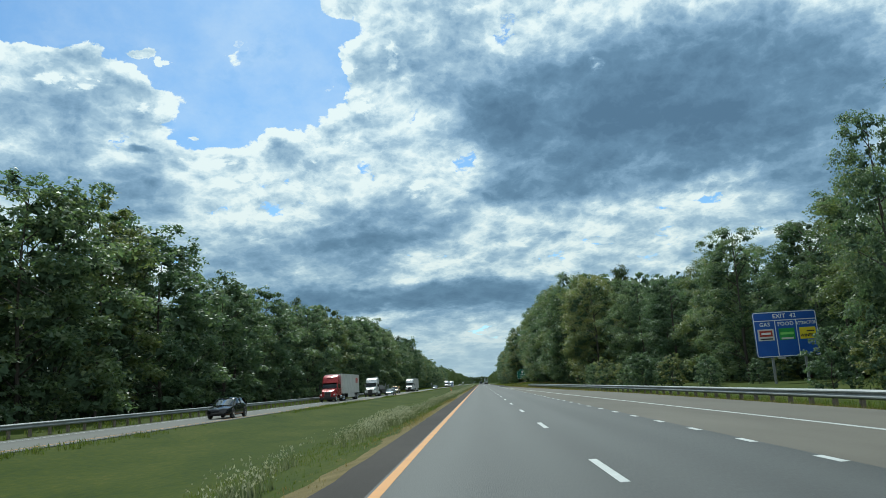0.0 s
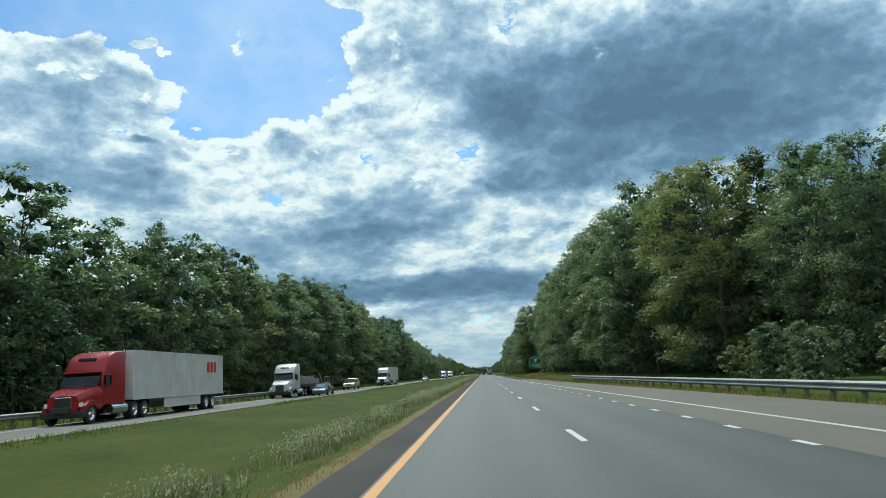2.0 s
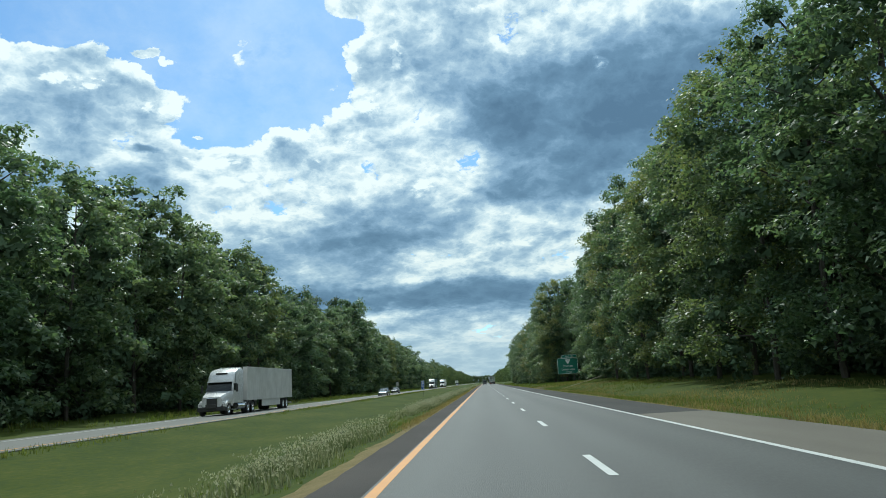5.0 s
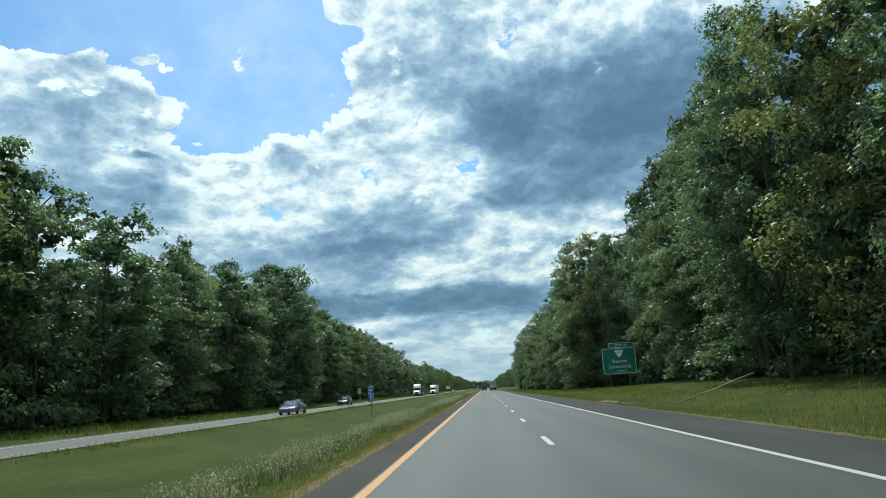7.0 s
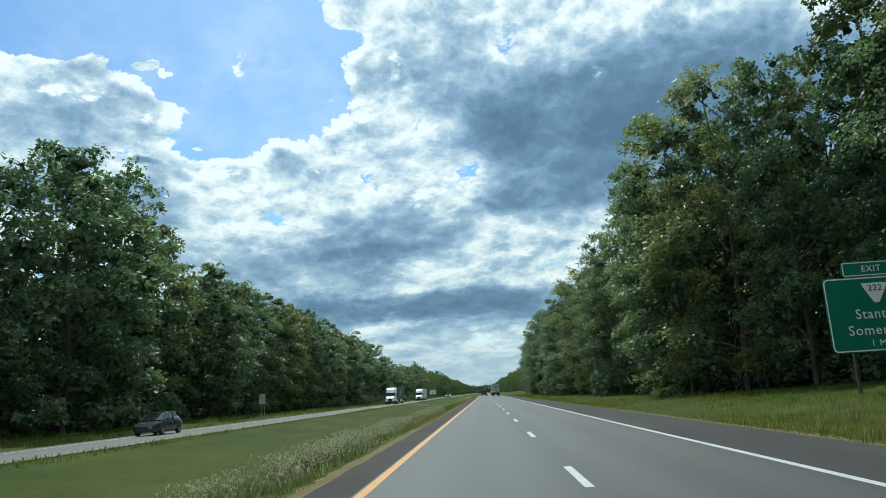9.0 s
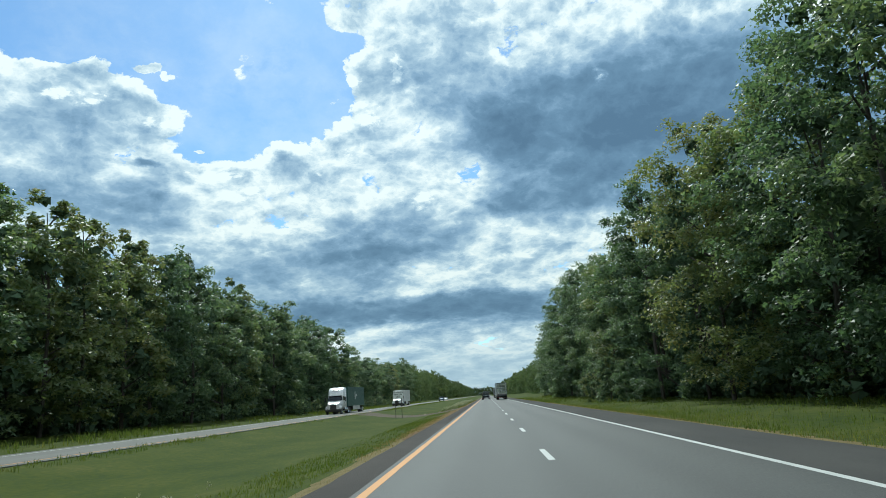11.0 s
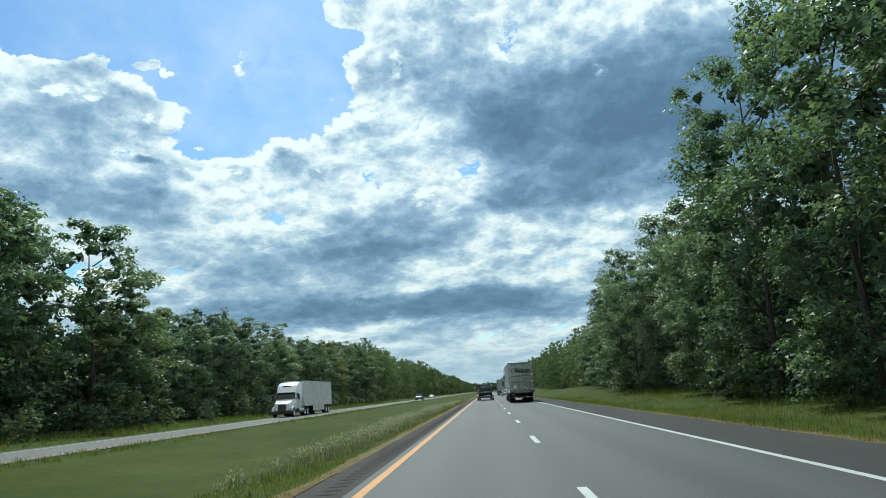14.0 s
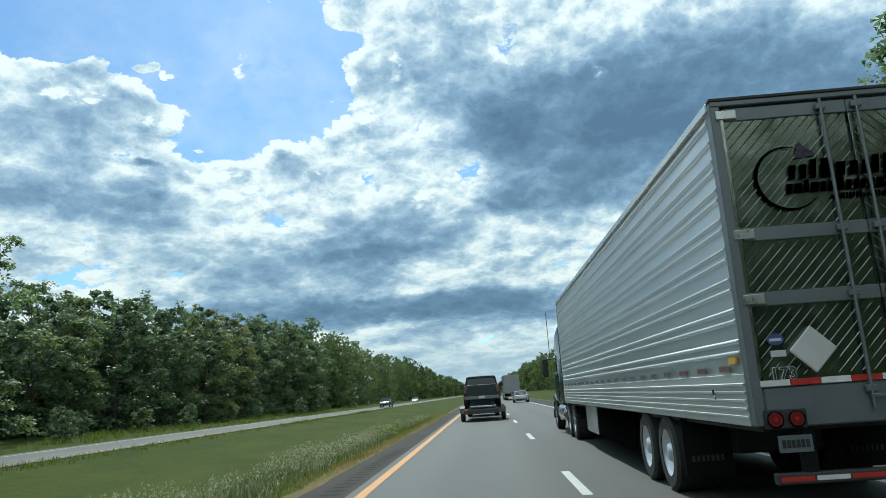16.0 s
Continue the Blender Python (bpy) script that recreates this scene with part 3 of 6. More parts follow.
M_SEED = surf("seed_heads", [(0.24, 0.24, 0.18), (0.48, 0.47, 0.40)], 0.6, 0.9, island=0.3, spec=0.1, trans=0.3)
seed_heads("seed_heads", [w for w in WEEDS if noise.noise((w[0] * 0.8, w[1] * 0.35, 1)) > -0.12], M_SEED, "pale seed heads of the median weeds")
blades("grass", scatter(6000, 8.6, 15.0, 8, 150, 6, lambda x, y: 0.7 if conc_edge(y) + 0.3 < x < conc_edge(y) + 3.0 else 0.0), M_BLADE, "long rough grass below the guard rail", 0.08, 0.26, 0.010, 4)


# ------------------------------------------------------------------ guard rails
def guard_rail(name, xf, y0, y1, face, step=1.9, label="", sink=lambda y: 0.0):
    """W-beam rail on posts; face is -1 if the beam faces -x, sink tells how far its ground lies below the road."""
    top = empty(name, pose(0, 0, 0), label, "guard rail")
    prof = [(0, 0.44), (0.03, 0.46), (0.075, 0.50), (0.075, 0.54), (0.03, 0.59), (0.03, 0.62), (0.075, 0.67), (0.075, 0.71), (0.03, 0.75), (0, 0.77),
            (-0.006, 0.77), (0.022, 0.74), (0.066, 0.70), (0.066, 0.68), (0.022, 0.63), (0.022, 0.58), (0.066, 0.53), (0.066, 0.51), (0.022, 0.47), (-0.006, 0.44)]
    ys = np.linspace(y0, y1, max(2, int((y1 - y0) / 7.6)))
    bm = bmesh.new()
    rings = [[bm.verts.new((xf(y) + face * px, y, pz - sink(y))) for px, pz in prof] for y in ys]
    n = len(prof)
    for a, b in zip(rings, rings[1:]):
        for i in range(n):
            bm.faces.new((a[i], a[(i + 1) % n], b[(i + 1) % n], b[i]))
    bm.faces.new(rings[0])
    bm.faces.new(rings[-1])
    part("beam", bm, M_GALV, top, "weathered galvanised W-beam")
    me = None
    for y in np.arange(y0 + 0.4, y1, step):
        x = xf(y)
        if me is None:
            bm = box(-0.075, 0.075, -0.09, 0.09, -0.4, 0.72, 0.012)
            add_box(bm, face * 0.075 - 0.07, face * 0.075 + 0.07, -0.07, 0.07, 0.5, 0.74, 0.01)
            p = part("post", bm, M_POST, top)
            me = p.data
        else:
            p = new("post", me)
            p.parent = top
        p.location = (x - face * 0.16, y, -sink(y))
    bm = box(-0.05, 0.05, -0.04, 0.04, 0.42, 0.79, 0.015)
    e = part("end_terminal", bm, M_GALV, top)
    e.location = (xf(y1) + face * 0.03, y1 + 0.03, -sink(y1))
    return top


RAIL_END = 148.5
guard_rail("guard_rail", lambda y: conc_edge(y) + 0.7, -45, RAIL_END, -1, label="grey galvanised steel W-beam guard rail on wooden posts",
           sink=lambda y: 0.08 + 0.16 * max(0.0, min(1.0, (150 - y) / 100)))
guard_rail("guard_rail", lambda y: -25.6, -45, 156, 1, label="dull steel guard rail behind the opposite carriageway")


# ------------------------------------------------------------------ trees
def leaf_cloud(rng, blobs, count, size, droop=0.25, flat=1.0, near=0.62, spread=0.85, tri=True, front=False):
    """Small leaves spread over the outside of a set of ball-shaped clumps, denser on the sunny open side (-y) if front is set."""
    b = np.array(blobs)
    wts = b[:, 3] ** 2
    if front:
        wts = wts * np.clip(0.75 - b[:, 1] / (np.abs(b[:, 1]).max() + 0.01) * 0.75, 0.12, 1.2)
    idx = rng.choice(len(b), size=count, p=wts / wts.sum())
    d = rng.normal(size=(count, 3))
    d[:, 2] += 0.25
    if front:
        d[:, 1] -= 0.35
    d /= np.linalg.norm(d, axis=1)[:, None]
    rad = b[idx, 3] * (near + spread * rng.rand(count) ** 1.6)
    pos = b[idx, :3] + d * rad[:, None] * np.array([1, 1, 0.85 * flat])
    nrm = d * 0.8 + rng.normal(size=(count, 3)) * 0.55
    nrm[:, 2] += 0.35
    nrm /= np.linalg.norm(nrm, axis=1)[:, None]
    t = np.cross(nrm, rng.normal(size=(count, 3)))
    t[:, 2] -= droop
    t /= np.linalg.norm(t, axis=1)[:, None]
    s = np.cross(nrm, t)
    ln = (size * (0.65 + 0.7 * rng.rand(count)))[:, None]
    wd = ln * 0.36
    if tri:
        wd = ln * 0.5
        v = np.stack([pos - t * ln * 0.45 + s * wd, pos - t * ln * 0.45 - s * wd, pos + t * ln * 0.55], 1)
        return v.reshape(-1, 3), np.arange(count * 3).reshape(-1, 3)
    v = np.stack([pos - t * ln * 0.5, pos + s * wd - t * ln * 0.05 - nrm * ln * 0.06, pos + t * ln * 0.5, pos - s * wd - t * ln * 0.05 - nrm * ln * 0.06], 1)
    return v.reshape(-1, 3), np.arange(count * 4).reshape(-1, 4)


def crown_blobs(rng, H, R, low, n, kind):
    """Boughs of a crown: the middle and the size of the clump of leaves that each one carries."""
    blobs = []
    for i in range(n):
        u = (i + rng.rand()) / n
        z = low * H + (H * 0.96 - low * H) * u
        if kind == "pine":
            w = R * (1.08 - u) * (0.45 + 0.6 * rng.rand()) if u > 0.25 else R * 0.6 * rng.rand()
            r = R * (0.20 + 0.12 * rng.rand())
        else:
            prof = min(1.0, 0.80 + 0.5 * u) if u < 0.5 else max(0.05, 1.0 - ((u - 0.5) / 0.53) ** 2) ** 0.6
            w = R * prof * (0.42 + 0.55 * rng.rand())
            r = R * (0.20 + 0.16 * rng.rand()) * (0.65 + 0.45 * prof)
        a = i * 2.4 + rng.rand() * 1.3
        blobs.append((w * math.cos(a), w * math.sin(a), z, r))
    return blobs


def sprays(rng, blobs, per, front):
    """Tufts of twigs set on the top and the outside of each bough's clump."""
    out = []
    far = max(abs(b[1]) for b in blobs) + 0.01
    for x, y, z, r in blobs:
        m = per if not front else max(1, round(per * min(1.25, max(0.25, 0.85 - 0.6 * y / far))))
        o = math.hypot(x, y) + 0.01
        for _ in range(m):
            d = rng.normal(size=3) * 0.75 + np.array([0.75 * x / o, 0.75 * y / o, 0.45])
            d /= np.linalg.norm(d)
            k = r * (0.55 + 0.55 * rng.rand())
            out.append((x + d[0] * k, y + d[1] * k, z + d[2] * k * 0.75, r * (0.30 + 0.28 * rng.rand())))
    return out


def spray_leaves(rng, tufts, count, size, flat=0.55):
    """Leaves in flattened, slightly drooping tufts that lie open to the sky."""
    b = np.array(tufts)
    wts = b[:, 3] ** 1.6
    idx = rng.choice(len(b), size=count, p=wts / wts.sum())
    d = rng.normal(size=(count, 3))
    d[:, 2] += 0.3
    d /= np.linalg.norm(d, axis=1)[:, None]
    rad = b[idx, 3] * (0.25 + 1.05 * rng.rand(count) ** 0.8)
    pos = b[idx, :3] + d * rad[:, None] * np.array([1.15, 1.15, flat])
    pos[:, 2] -= 0.22 * (d[:, 0] ** 2 + d[:, 1] ** 2) * rad
    nrm = d * 0.55 + rng.normal(size=(count, 3)) * 0.42
    nrm[:, 2] += 0.75
    nrm /= np.linalg.norm(nrm, axis=1)[:, None]
    t = np.cross(nrm, rng.normal(size=(count, 3)))
    t[:, 2] -= 0.2
    t /= np.linalg.norm(t, axis=1)[:, None]
    s = np.cross(nrm, t)
    ln = (size * (0.6 + 0.8 * rng.rand(count)))[:, None]
    wd = ln * 0.46
    v = np.stack([pos - t * ln * 0.45 + s * wd, pos - t * ln * 0.45 - s * wd, pos + t * ln * 0.6], 1)
    return v.reshape(-1, 3), np.arange(count * 3).reshape(-1, 3)


def make_tree(name, seed, H, R, low, n, leaves, size, material, kind="broad", front=False, inner=900, per=6):
    """Meshes of one tree: tapered trunk with limbs, and a crown of leafy tufts round shaded inner twigs."""
    rng = np.random.RandomState(seed)
    blobs = crown_blobs(rng, H, R, low, n, kind)
    bm = bmesh.new()
    pts = [Vector((0.25 * math.sin(seed + k), 0.25 * math.cos(seed * 2 + k), H * 0.9 * k / 4)) for k in range(5)]
    pts[0] = Vector((0, 0, -0.5))
    for k in range(4):
        add_rod(bm, pts[k], pts[k + 1], 0.009 * H * (1 - k * 0.22), 0.009 * H * (1 - (k + 1) * 0.22) + 0.01, 7)
    for i in range(0, n, 3):
        x, y, z, r = blobs[i]
        z0 = max(H * 0.12, z - 1.2 - 0.3 * math.hypot(x, y))
        add_rod(bm, (0, 0, z0), (x, y, z), 0.0035 * H, 0.0012 * H, 5)
    me_t = bpy.data.meshes.new("trunk")
    bm.to_mesh(me_t)
    bm.free()
    me_t.materials.append(M_BARK)
    shaded = [(x * 0.8, y * 0.8, z - 0.2 * r, r * 0.8) for x, y, z, r in blobs]
    v, f = leaf_cloud(rng, shaded, inner, min(R * 0.16, size * 1.9), flat=0.9, near=0.05, spread=0.8, front=front)
    core = quick_mesh("inner_foliage", v, f, [M_CORE])
    v, f = spray_leaves(rng, sprays(rng, blobs, per, front), leaves, size, 0.8 if kind == "pine" else 0.55)
    me_c = quick_mesh("crown", v, f, [material])
    return me_t, me_c, core


def tree(kind, meshes, x, y, s, turn, label, group, squash=1.0):
    top = empty(kind, pose(x, y, ground_z(x, y), 0, 0, turn), label, "tree", group)
    top.scale = (s * squash, s * squash, s)
    for nm, me in zip(("trunk", "crown", "inner_foliage"), meshes):
        o = new(nm, me)
        o.parent = top
    return top


BROAD = "tall broadleaf tree with dense dark green crown in forest edge"
WARM = "broadleaf tree with yellowing green leaves in forest edge"
PINE = "tall dark pine with clumped needles above the forest"
near_set = [make_tree("near", 10 + i, 20, 4.1 + 0.35 * (i % 3), 0.02 + 0.04 * (i % 2), 52, 15000, 0.185, M_LEAF_WARM if i in (2, 5) else M_LEAF, front=True, inner=2100, per=7)
            for i in range(7)]
pine_set = [make_tree("pine", 40 + i, 22, 3.9, 0.42, 30, 5200, 0.27, M_NEEDLE, "pine", front=True, inner=500) for i in range(3)]
mid_set = [make_tree("mid", 60 + i, 20, 4.4 + 0.4 * (i % 3), 0.02, 44, 6600, 0.31, M_LEAF_WARM if i == 3 else M_LEAF, front=True, inner=1100) for i in range(6)]
back_set = [make_tree("back", 80 + i, 20, 4.8, 0.3, 34, 2900, 0.44, M_LEAF, front=True, inner=700, per=5) for i in range(3)]
bush_set = [make_tree("bush", 100 + i, 4.0, 1.6, 0.02, 26, 3000, 0.13, M_LEAF if i else M_LEAF_WARM, inner=400, per=5) for i in range(3)]

# height of the forest edge along the road, and where its front row stands
LEFT_Y = [-60, 52, 60, 81, 89, 103, 112, 120, 140, 160, 172, 178, 194, 211, 243, 275, 290, 301, 312, 320, 329, 338, 345, 351, 360, 375, 385, 392, 440, 460, 467, 479, 486, 498, 506, 530, 541, 546,
          553, 571, 587, 604, 610, 623, 650, 679, 705, 730]
LEFT_H = [22, 21.5, 22.5, 22.3, 19.6, 18.3, 19.2, 20.2, 18.3, 21.3, 21.5, 19, 21.4, 23.2, 25.7, 25, 24, 22.8, 19.8, 20.4, 22.5, 21.5, 19.2, 22.7, 26, 28, 25, 21.6, 21.4, 21.5, 19.6, 21.3, 18.8, 21.7, 18.8,
          21, 21.2, 15.5, 14, 15, 16, 15.2, 13, 15.5, 16.2, 17.5, 18.3, 15.5]
RIGHT_Y = [-60, 36, 44, 50, 64, 78, 92, 105, 115, 125, 135, 147, 155, 172, 190, 230, 290, 303, 330, 344, 356, 370, 391, 412, 425, 432, 441, 452, 462, 470, 484, 506, 520, 527, 532, 542, 557, 572, 582, 600, 640, 720]
RIGHT_H = [20, 18, 20, 16, 16.4, 17.6, 17, 15.6, 18, 19.8, 21.5, 24.2, 24.5, 25, 26.5, 27, 27.5, 26, 26.5, 24, 29.5, 30, 26.5, 23.5, 22.3, 19.6, 22.3, 23.4, 21, 21.8, 23, 22.8, 20.8, 18, 15.6, 18, 17.4, 15.2, 14.5, 13, 12, 13]
EDGE_Y = [-60, 36, 50, 66, 83, 92, 103, 124, 150, 230, 270, 300, 322, 344, 370, 403, 430, 450, 478, 520, 532, 565, 577, 600, 640, 720]
EDGE_X = [27, 28.5, 31, 31, 29, 28, 27, 24, 21, 21, 21, 24, 26.5, 26, 21, 20, 19, 18, 17, 17.5, 18, 18.5, 20, 22, 26, 27]
rt_ = random.Random(4)


def plant_row(side, y0, y1, step, dx, sets, hs, group):
    y = y0
    while y < y1:
        yy = y + rt_.uniform(-0.3, 0.3) * step
        if side < 0:
            H, X = np.interp(yy, LEFT_Y, LEFT_H), -36.5
        else:
            H, X = np.interp(yy, RIGHT_Y, RIGHT_H), np.interp(yy, EDGE_Y, EDGE_X)
        me = rt_.choice(sets)
        pine = me in pine_set
        H = H * hs * rt_.uniform(0.91, 1.03) * (1.03 if pine else 1.0)
        x = X + side * (dx + rt_.uniform(-1.5, 2.6))
        lab = PINE if pine else (WARM if me[1].materials[0] == M_LEAF_WARM else BROAD)
        tree("tree", me, x, yy, H / (22 if pine else 20), -side * 59 + rt_.uniform(-42, 42), lab, group, squash=rt_.uniform(0.9, 1.2) * (20 / H) ** 0.35)
        y += step


plant_row(1, 27, 572, 8.0, 0.0, near_set, 0.98, "roadside forest edge")
plant_row(1, 572, 640, 7.6, 0.0, mid_set, 1.02, "roadside forest edge")
plant_row(1, 26, 640, 10.5, 5.5, back_set + mid_set[:2] + pine_set, 0.97, "roadside forest edge")
tree("tree", near_set[4], 19.7, 33.0, 0.70, -40, BROAD, "roadside forest edge", squash=0.72)
tree("tree", near_set[3], 26.0, 40.0, 0.62, -80, WARM, "roadside forest edge", squash=1.0)
for px, py, ph in ((25.5, 301, 31.5), (26.5, 311, 31), (28, 322, 34), (29, 331, 32.5), (28.5, 341, 34), (27.5, 349, 32)):
    tree("tree", pine_set[int(py) % 3], px, py, ph / 22, -60 + 7 * (int(py) % 9), PINE, "roadside forest edge", squash=0.85)
for py, ph in ((172, 22.8), (176, 21.5), (150, 21.6), (326, 23.6), (463, 22.8)):
    tree("tree", pine_set[py % 3], -38.5, py, ph / 22, 60, PINE, "forest edge across the opposite carriageway", squash=0.6)
plant_row(-1, 20, 700, 8.0, 0.0, mid_set, 1.0, "forest edge across the opposite carriageway")
plant_row(-1, 25, 700, 10.5, 6.0, mid_set[:1] + back_set + pine_set[:1], 1.0, "forest edge across the opposite carriageway")


def far_wood(name, side, y0, y1, n, seed):
    """Distant forest as one mesh of many clumped crowns."""
    rng = np.random.RandomState(seed)
    allv, allf, off = [], [], 0
    for i in range(n):
        y = y0 + (y1 - y0) * (i / n) ** 1.25
        if side == 0:
            x, y = -330 + 660 * i / n, y1 + rng.rand() * 160
            H = 19 + rng.rand() * 4
        else:
            x = (-37 if side < 0 else 27) + side * (rng.rand() * 10 - 1.5)
            H = (17 + 4 * rng.rand()) if side < 0 else (13 + 3 * min(1, (y - 640) / 300) + 4 * rng.rand())
        blobs = [(x + bx, y + by, bz, br * 1.15) for bx, by, bz, br in crown_blobs(rng, H, 4.4, 0.02, 20, "broad")]
        v, f = leaf_cloud(rng, blobs, 820 if y < 900 else 480, 2.6 if side == 0 else 0.75 if y < 900 else 1.4, near=0.1 if side == 0 else 0.62)
        allv.append(v)
        allf.append(f + off)
        off += len(v)
    o = new(name, quick_mesh(name, np.concatenate(allv), np.concatenate(allf), [M_WOODS]))
    return tagged(o, "distant mixed green woods beside the motorway", "woods", kind="stuff")


far_wood("woods", -1, 705, 2300, 150, 5)
far_wood("woods", 1, 645, 2300, 150, 6)
far_wood("woods", 0, 2300, 2350, 150, 7)
# second and third rows that close the gaps of the forest, in one mesh a side


def forest_mass(side, seed, back=0.0):
    rng = np.random.RandomState(seed)
    allv, allf, off = [], [], 0
    for i in range(110):
        y = -30 + i * 7.1 + rng.rand() * 3
        if side < 0:
            H, X = np.interp(y, LEFT_Y, LEFT_H), -45.5
        else:
            H, X = np.interp(y, RIGHT_Y, RIGHT_H), np.interp(y, EDGE_Y, EDGE_X) + 9
        x = X + side * (back + rng.rand() * 6)
        H *= 0.76 + 0.12 * rng.rand()
        blobs = [(x + bx, y + by, bz, br * 1.8) for bx, by, bz, br in crown_blobs(rng, H, 5.5, 0.0, 20, "broad")]
        blobs += [(x + rng.uniform(-2, 5) * side, y + rng.uniform(-5, 5), rng.uniform(0.6, 4.5), 2.0) for _ in range(8)]
        v, f = leaf_cloud(rng, blobs, 1500, 0.85, near=0.25)
        allv.append(v)
        allf.append(f + off)
        off += len(v)
        if back:
            continue
        # undergrowth along the edge
        xe = X - side * (8.0 if side > 0 else 7.0)
        low = [(xe + side * rng.uniform(0, 4), y + rng.uniform(-4.5, 4.5), rng.uniform(0.3, 1.9), rng.uniform(0.8, 1.5)) for _ in range(11)]
        v, f = leaf_cloud(rng, low, 800, 0.42, near=0.3)
        allv.append(v)
        allf.append(f + off)
        off += len(v)
    o = new("forest", quick_mesh("forest", np.concatenate(allv), np.concatenate(allf), [M_CORE]))
    return tagged(o, "dark shaded depth of the mixed forest", "woods", kind="stuff")


forest_mass(-1, 21)
forest_mass(1, 22)
forest_mass(1, 23, 6.0)
forest_mass(-1, 24, 5.0)


# ------------------------------------------------------------------ vehicles
def paint(name, c, rough=0.28, metal=0.25):
    d = tuple(v * 0.85 for v in c)
    return surf(name, [d, c], 1.5, rough, metal=metal, fine=20, grain=0.3)


M_LENS = surf("dark_red_lens", [(0.10, 0.008, 0.010), (0.17, 0.012, 0.014)], 4.0, 0.2)
# near-black: the shade below the trailer is put into flap and leg colour
M_FLAP = surf("shaded_flap_black", [(0.005, 0.005, 0.006), (0.012, 0.012, 0.012)], 3.0, 0.8, spec=0.15)
M_LOAD = surf("grey_blocks", [(0.16, 0.165, 0.165), (0.27, 0.275, 0.275)], 1.2, 0.85, bump=0.3)
M_TYRE = surf("tyre_rubber", [(0.018, 0.018, 0.018), (0.035, 0.034, 0.033)], 3.0, 0.85, bump=0.3)
M_BLACK = surf("black_plastic", [(0.015, 0.015, 0.016), (0.03, 0.03, 0.03)], 3.0, 0.6)
M_FRAME = surf("dark_chassis", [(0.02, 0.02, 0.02), (0.05, 0.047, 0.043)], 2.0, 0.7, bump=0.2)
M_CHROME = surf("polished_metal", [(0.60, 0.61, 0.62), (0.72, 0.73, 0.74)], 2.0, 0.16, metal=1.0)
M_ALU = surf("brushed_aluminium", [(0.56, 0.60, 0.63), (0.72, 0.75, 0.77)], 0.6, 0.38, metal=0.7, fine=20, stretch=(1, 0.15, 1))
M_STAIN = surf("quilted_stainless", [(0.30, 0.34, 0.30), (0.42, 0.45, 0.41)], 0.8, 0.16, metal=1.0, fine=6)
M_RIB = surf("bright_stainless_edge", [(0.50, 0.52, 0.51), (0.58, 0.60, 0.58)], 1.0, 0.3, metal=0.9)
# steel colour taken darker to hold the backlit shade of the lorry's rear
M_SILL = surf("shade_darkened_steel", [(0.115, 0.13, 0.14), (0.175, 0.195, 0.205)], 1.5, 0.45, metal=0.4, fine=12)
# uneven dark to pale tones paint broken glints along the stainless ridges
M_QUILT = surf("stainless_glint_ridges", [(0.10, 0.12, 0.10), (0.20, 0.22, 0.19), (0.46, 0.48, 0.44)], 1.3, 0.2, metal=1.0, fine=5)
M_GLASS = glass("tinted_glass", (0.012, 0.016, 0.018))
M_RED = surf("red_lens", [(0.30, 0.012, 0.012), (0.45, 0.02, 0.02)], 4.0, 0.25)
M_LAMP = surf("clear_lens", [(0.55, 0.56, 0.57), (0.75, 0.76, 0.78)], 4.0, 0.15)
# dark brownish red for the rearmost side reflectors and the carried pickup's lamps
M_BROWN_RED = surf("brown_red_reflector", [(0.10, 0.05, 0.045), (0.20, 0.09, 0.08)], 3.0, 0.5)
M_TAPE_W = surf("white_tape", [(0.55, 0.55, 0.53), (0.72, 0.72, 0.70)], 3.0, 0.45)
M_TAPE_R = surf("red_tape", [(0.35, 0.02, 0.015), (0.50, 0.035, 0.025)], 3.0, 0.45)
M_PLATE = surf("pale_plate", [(0.45, 0.46, 0.46), (0.58, 0.58, 0.57)], 5.0, 0.5)
M_INK = surf("dark_ink", [(0.012, 0.012, 0.016), (0.02, 0.02, 0.026)], 3.0, 0.5)
M_MARK = surf("dark_green_film", [(0.018, 0.032, 0.032), (0.030, 0.050, 0.050)], 3.0, 0.3)
M_ARROW = surf("dark_purple_film", [(0.030, 0.022, 0.045), (0.045, 0.034, 0.065)], 3.0, 0.3)
M_MUD = surf("dusty_white_panel", [(0.42, 0.42, 0.41), (0.60, 0.60, 0.59)], 0.7, 0.5, fine=10)


